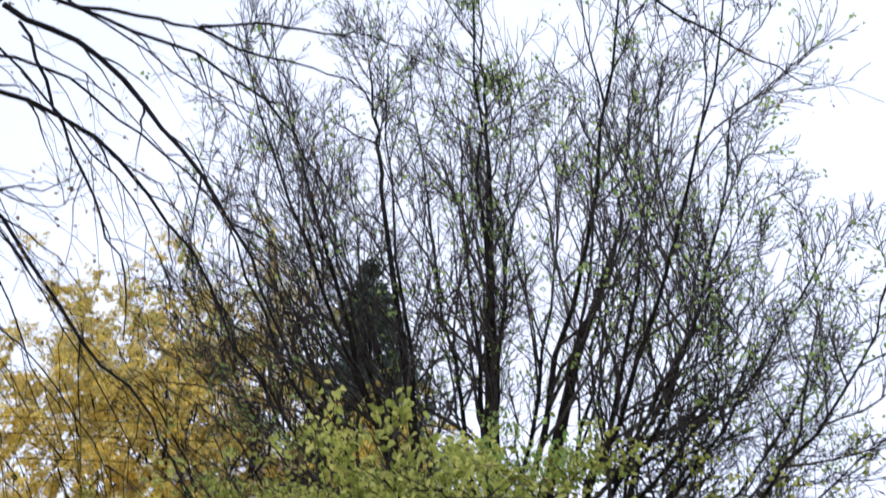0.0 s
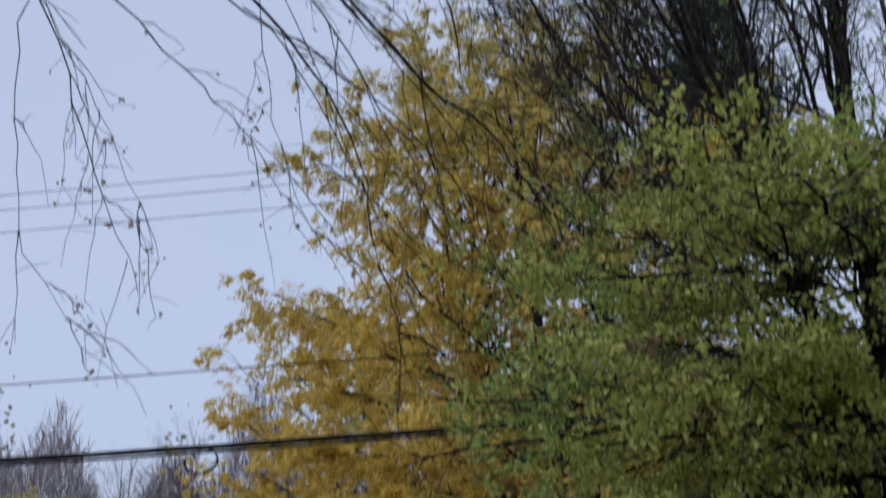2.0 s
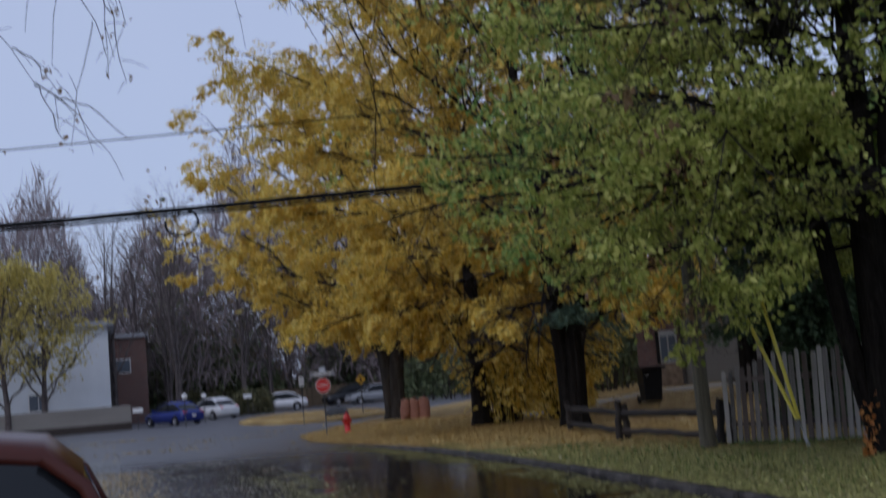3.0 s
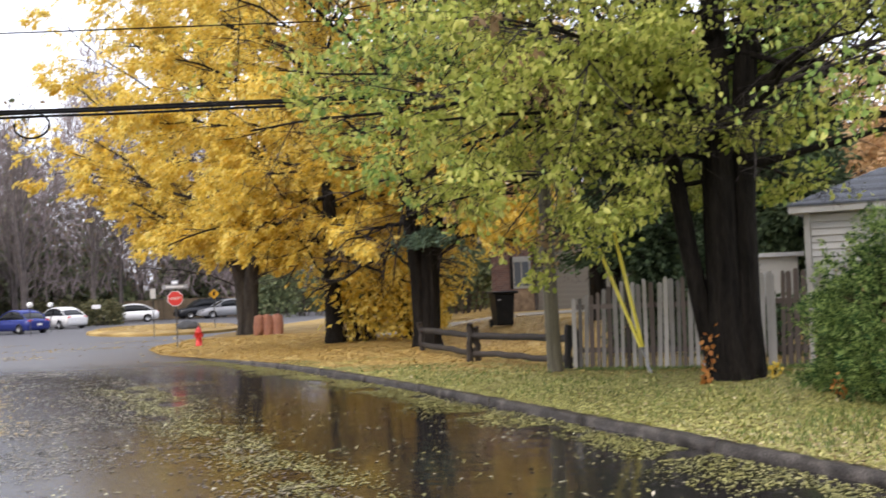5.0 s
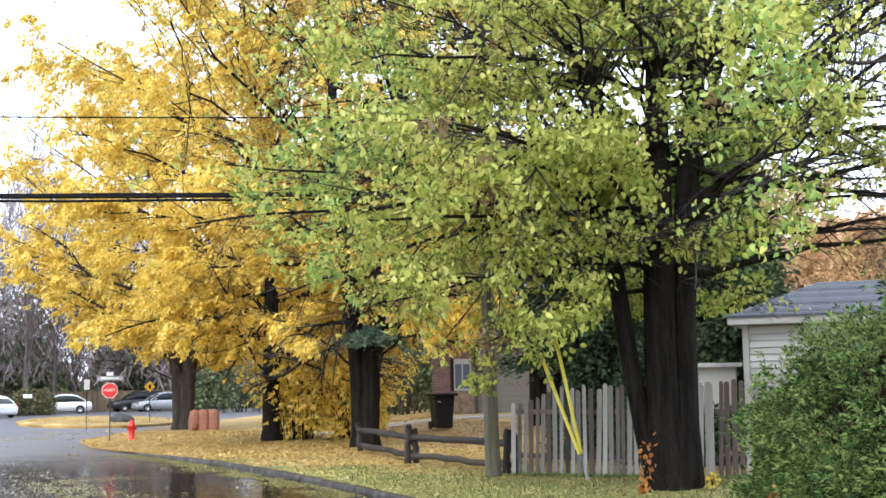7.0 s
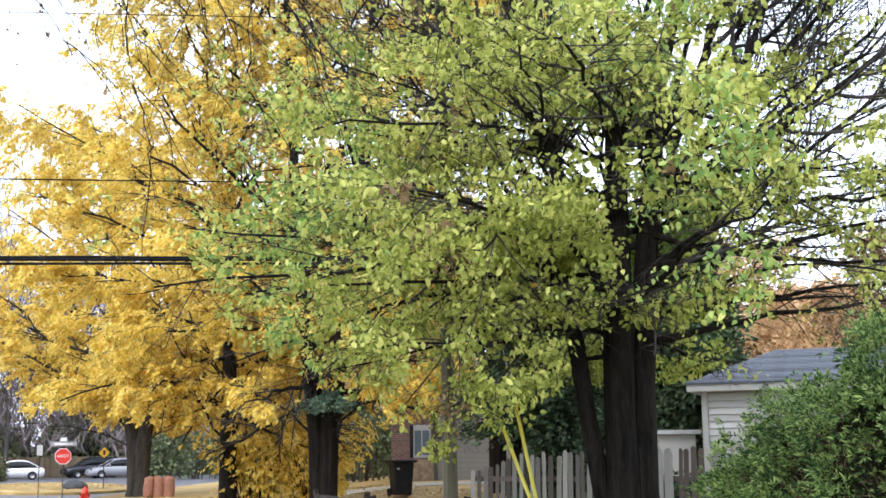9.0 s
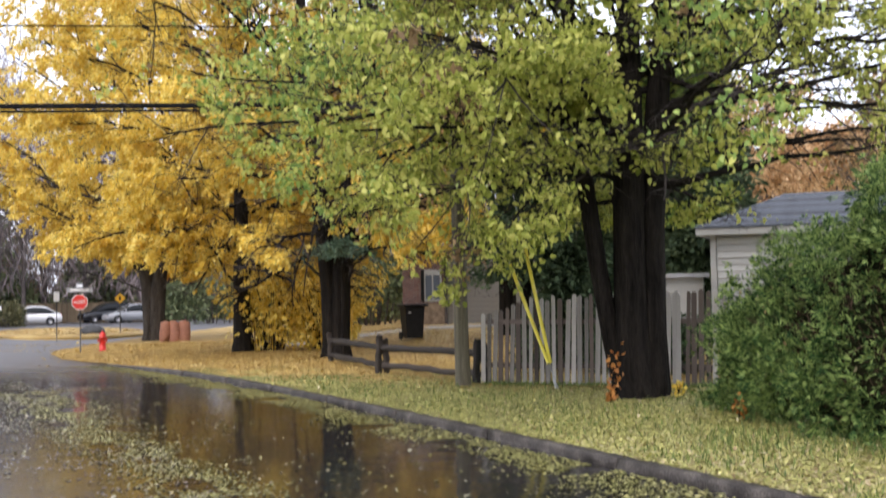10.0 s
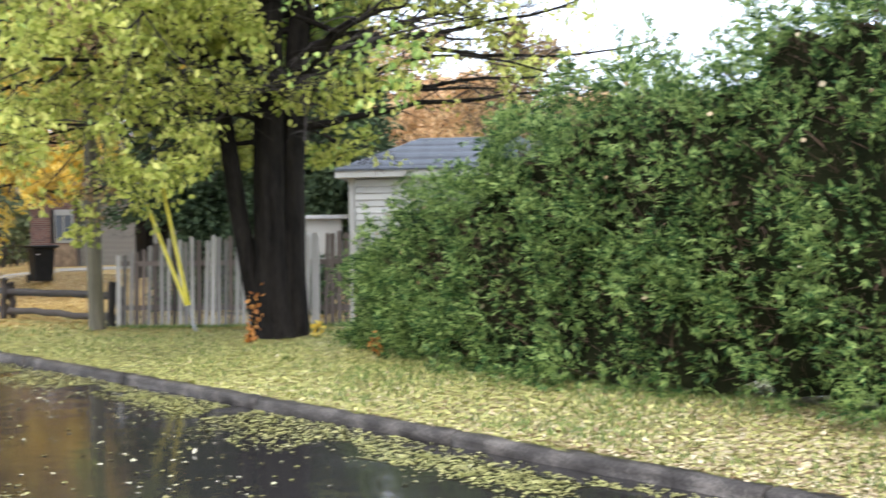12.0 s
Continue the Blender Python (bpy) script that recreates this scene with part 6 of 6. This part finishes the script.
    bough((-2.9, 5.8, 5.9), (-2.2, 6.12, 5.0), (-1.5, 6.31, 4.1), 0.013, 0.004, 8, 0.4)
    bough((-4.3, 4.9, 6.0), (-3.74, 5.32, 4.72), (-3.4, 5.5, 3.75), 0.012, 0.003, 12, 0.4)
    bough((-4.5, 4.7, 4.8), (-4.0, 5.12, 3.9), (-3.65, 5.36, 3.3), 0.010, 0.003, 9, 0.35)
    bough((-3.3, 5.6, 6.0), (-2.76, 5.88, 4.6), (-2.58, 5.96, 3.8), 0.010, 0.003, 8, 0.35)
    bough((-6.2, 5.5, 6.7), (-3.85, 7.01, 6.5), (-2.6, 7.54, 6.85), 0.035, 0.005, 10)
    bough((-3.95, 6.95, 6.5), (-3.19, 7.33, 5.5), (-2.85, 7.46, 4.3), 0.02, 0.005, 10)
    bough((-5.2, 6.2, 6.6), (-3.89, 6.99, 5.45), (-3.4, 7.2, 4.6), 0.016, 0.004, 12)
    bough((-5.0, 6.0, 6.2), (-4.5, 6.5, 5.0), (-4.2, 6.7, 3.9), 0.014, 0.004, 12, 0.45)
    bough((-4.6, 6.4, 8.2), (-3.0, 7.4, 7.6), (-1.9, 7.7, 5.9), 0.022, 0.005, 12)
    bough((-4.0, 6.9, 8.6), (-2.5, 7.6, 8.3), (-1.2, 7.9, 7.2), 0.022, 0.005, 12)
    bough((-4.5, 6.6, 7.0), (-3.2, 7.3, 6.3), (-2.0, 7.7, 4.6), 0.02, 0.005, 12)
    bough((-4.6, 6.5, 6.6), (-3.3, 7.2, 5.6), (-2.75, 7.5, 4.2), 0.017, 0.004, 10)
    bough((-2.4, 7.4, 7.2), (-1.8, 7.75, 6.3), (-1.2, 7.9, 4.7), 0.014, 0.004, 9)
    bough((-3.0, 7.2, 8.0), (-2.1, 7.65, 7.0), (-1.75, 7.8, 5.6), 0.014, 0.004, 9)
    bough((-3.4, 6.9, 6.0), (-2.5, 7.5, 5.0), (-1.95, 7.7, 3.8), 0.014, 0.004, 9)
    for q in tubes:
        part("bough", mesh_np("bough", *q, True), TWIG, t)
    tagged(part("twigwork", mesh_np("twigwork", *join(small)), TWIG, t), kind="stuff")
    P = A(pts)
    P = np.vstack([P, P + g.normal(size=P.shape) * 0.02])
    tagged(part("withered_leaves", mesh_np("withered_leaves", *leaves(P, 0.034, g, 0.6)), LEAF_DRY, t, "few small withered leaves"), kind="stuff")


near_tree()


# ---- fallen leaves ----
def litter(name, P, size, seed, mat, label, kind_cat="leaves", lift=0.012):
    """Fallen leaves; those on water lie flatter."""
    g = np.random.default_rng(seed)
    V, F = leaves(P + (0, 0, lift), size, g, 0.0, 0.965 if lift < 0.01 else 0.9)
    V[:, 2] = np.maximum(V[:, 2], np.repeat(P[:, 2], 4) + 0.003)
    return tagged(part(name, mesh_np(name, V, F), mat), label, kind_cat, kind="stuff")


g = np.random.default_rng(601)


def on_lawn(n, y0, y1, w0, w1):
    y = g.uniform(y0, y1, n)
    x = edge_x(y) + 0.16 + w0 + (w1 - w0) * g.uniform(0, 1, n)
    return np.stack([x, y, lawn_z(x, y) + 0.012 * np.sin(x * 1.7) * np.sin(y * 1.3)], -1)


P = np.vstack([on_lawn(70000, 4, 14, 0, 3.5), on_lawn(76000, 10, 23, 0, 6.5)])
goldy = P[:, 1] + 0.6 * P[:, 0] + g.normal(size=len(P)) * 1.6 > 21.5
pinkish = ~goldy & (g.uniform(size=len(P)) < np.interp(P[:, 1], (6.0, 8.5, 10.5, 14), (0.68, 0.5, 0.26, 0.08)))
litter("lawn_litter", P[pinkish], 0.046, 611, LITTER_BEIGE, "faded beige leaves among the litter on the verge")
goldy = goldy | pinkish
litter("lawn_litter", P[~goldy], 0.042, 602, LITTER_LIME, "thick scatter of fallen lime-yellow leaves on the verge")
Q = np.vstack([P[goldy & ~pinkish], on_lawn(64000, 20, 46, 0, 13)])
Q = Q[Q[:, 1] + 0.6 * Q[:, 0] + g.normal(size=len(Q)) * 1.6 > 20.5]
litter("lawn_litter", Q, 0.068, 603, LITTER_GOLD, "carpet of fallen golden-brown leaves on the lawn")

# grass blades between the leaves, thickest along the picket fence
Pg = np.vstack([on_lawn(8000, 9, 24, 0.2, 6.2), on_lawn(7000, 5, 14, 0.2, 3.3)])
Pg = Pg[np.sin(Pg[:, 0] * 1.7 + 1) * np.sin(Pg[:, 1] * 1.3) + 0.5 * g.normal(size=len(Pg)) > -0.1]
u = g.uniform(0, 1, 2600)
Pf = np.stack([-1.78 + 7.38 * u, 21.45 - 3.1 * u - 0.08 - np.abs(g.normal(size=2600)) * 0.12, np.zeros(2600)], -1)
Pf[:, 2] = lawn_z(Pf[:, 0], Pf[:, 1])
up = np.tile(A((0, 0, 1.6)), (len(Pg) + len(Pf), 1))
V, F = leaves(np.vstack([Pg, Pf]), 0.075, g, 0.0, 0.0, 0.09, up)
tagged(part("grass", mesh_np("grass", V, F), GRASS), "short green grass between the fallen leaves", "grass", kind="stuff")

# floating leaves: a raft along the kerb, a drift down the crown of the road, and strays
y = g.uniform(3, 31, 17000)
w = np.abs(0.46 + 0.1 * np.sin(y * 0.8 + 1) + g.normal(size=17000) * (0.3 + 0.12 * np.sin(y * 1.3)))
P = np.stack([edge_x(y) - 0.06 - w, y, np.zeros(17000)], -1)
clump = np.sin(P[:, 0] * 5.3 + 1) * np.sin(P[:, 1] * 4.1) + np.sin(P[:, 0] * 2.1 - P[:, 1] * 1.7) > -0.9 - 0.5 * (w < 0.3)
litter("floating_leaves", P[clump], 0.046, 604, LITTER_RAFT, "raft of yellow-green leaves floating along the kerb", lift=0.004)
n = 9000
y = g.uniform(5.5, 22.5, n)
cx = np.interp(y, (5.5, 7.66, 10.68, 12.66, 14.95, 20.5, 22.5), (-0.4, -1.62, -3.33, -4.57, -6.15, -9.48, -10.9))
x = cx + g.normal(size=n) * (0.22 + 0.012 * y)
P = np.stack([x, y, np.zeros(n)], -1)
clump = np.sin(x * 3.3 + y) * np.sin(y * 2.7 - x) + 0.5 * np.sin(x * 7 + y * 5) > -0.5
litter("floating_leaves", P[clump], 0.044, 605, LITTER_RAFT, "drift of pale yellow leaves floating on the flooded road", lift=0.004)
y = g.uniform(4, 30, 7000)
x = edge_x(y) - 0.3 - g.uniform(0, 9.5, 7000)
P = np.stack([x, y, np.zeros(7000)], -1)
clump = np.sin(x * 1.3 + 2) * np.sin(y * 0.9) + g.normal(size=7000) * 0.7 > 0.35
litter("floating_leaves", P[clump], 0.05, 606, LITTER_PALE, "single pale leaves scattered over the wet road", lift=0.004)
n = 52000
y = 5 + 24 * g.uniform(0, 1, n) ** 1.3
x = edge_x(y) - 4.2 - np.abs(g.normal(size=n)) * 5.0
P = np.stack([x, y, np.zeros(n)], -1)
thick = np.sin(x * 1.9 + 2 + 0.6 * y) + np.sin(y * 1.3 - x * 0.7) + 0.6 * np.sin(x * 5.1 - y * 4.3) + g.normal(size=n) * 0.9 > 0.75
brown = g.uniform(size=n) < 0.4
litter("floating_leaves", P[thick & ~brown], 0.046, 607, LITTER_TAN, "tan leaf drift over the middle of the road", lift=0.004)
litter("floating_leaves", P[thick & brown], 0.046, 612, LEAF_SODDEN, "dark sodden leaves lying on the wet road", lift=0.004)
n = 3000
drift = g.uniform(14.5, 26.0, n)
P = np.stack([-0.636 * drift + g.normal(size=n) * 0.5, drift, np.zeros(n)], -1)
litter("floating_leaves", P, 0.05, 610, LITTER_GOLD, "heap of golden leaves washed up at the roadside", lift=0.01)
n = 5000
P = np.stack([g.uniform(-34, -14, n), g.uniform(31, 48, n), np.zeros(n)], -1)
keep_ = (P[:, 0] < edge_x(P[:, 1])) & (np.sin(P[:, 0] * 0.8) + np.sin(P[:, 1] * 1.1) + g.normal(size=n) * 0.6 > 0.9)
litter("floating_leaves", P[keep_], 0.12, 608, LITTER_GOLD, "thin golden leaf drift on the side street", lift=0.004)
n = 9000
a = g.uniform(0, 2 * np.pi, n)
r = np.sqrt(g.uniform(0, 1, n)) * 0.96
P = A((-27.0, 61.5, 0.2)) + np.outer(np.cos(a) * r * 9.0, A((-0.5, 0.86, 0))) + np.outer(np.sin(a) * r * 3.7, A((0.86, 0.5, 0)))
litter("lawn_litter", P, 0.08, 609, LITTER_GOLD, "tan leaves lying on the traffic island")


# ---- kerb stones ----
def kerb():
    yy = np.linspace(-8, 31.2, 400)
    path = np.stack([edge_x(yy), yy], -1)
    cum = np.concatenate([[0], np.cumsum(np.linalg.norm(np.diff(path, axis=0), axis=1))])
    t = thing("kerb", pose(0, 0, 0), "low dark wet concrete kerb with worn edges", "kerb", kind="structure")
    g = np.random.default_rng(701)
    s, L = 0.0, 2.9
    while s + L < cum[-1]:
        ss = np.linspace(s + 0.006, s + L - 0.006, 15)
        px, py = np.interp(ss, cum, path[:, 0]), np.interp(ss, cum, path[:, 1])
        tx, ty = np.gradient(px), np.gradient(py)
        ln = np.hypot(tx, ty)
        nx, ny = ty / ln, -tx / ln
        drop = np.interp(py, (27, 31), (1, 0.35)) * 0.1
        prof = [(-0.004, -0.05), (-0.004, 0.0), (0.0, 0.5), (0.008, 0.8), (0.026, 0.94), (0.055, 1.0), (0.13, 1.0), (0.15, 0.2), (0.15, -0.05)]
        off, dz = g.normal() * 0.006, g.normal() * 0.004
        rings = []
        for k in range(15):
            rings.append([(px[k] + nx[k] * (u + off + g.normal() * 0.007), py[k] + ny[k] * (u + off), max(z * drop[k] + (dz + 0.006 + g.normal() * 0.005) * (z > 0.1), -0.04)) for u, z in prof])
        part("kerb_stone", loft(rings), KERB, t)
        s += L


kerb()
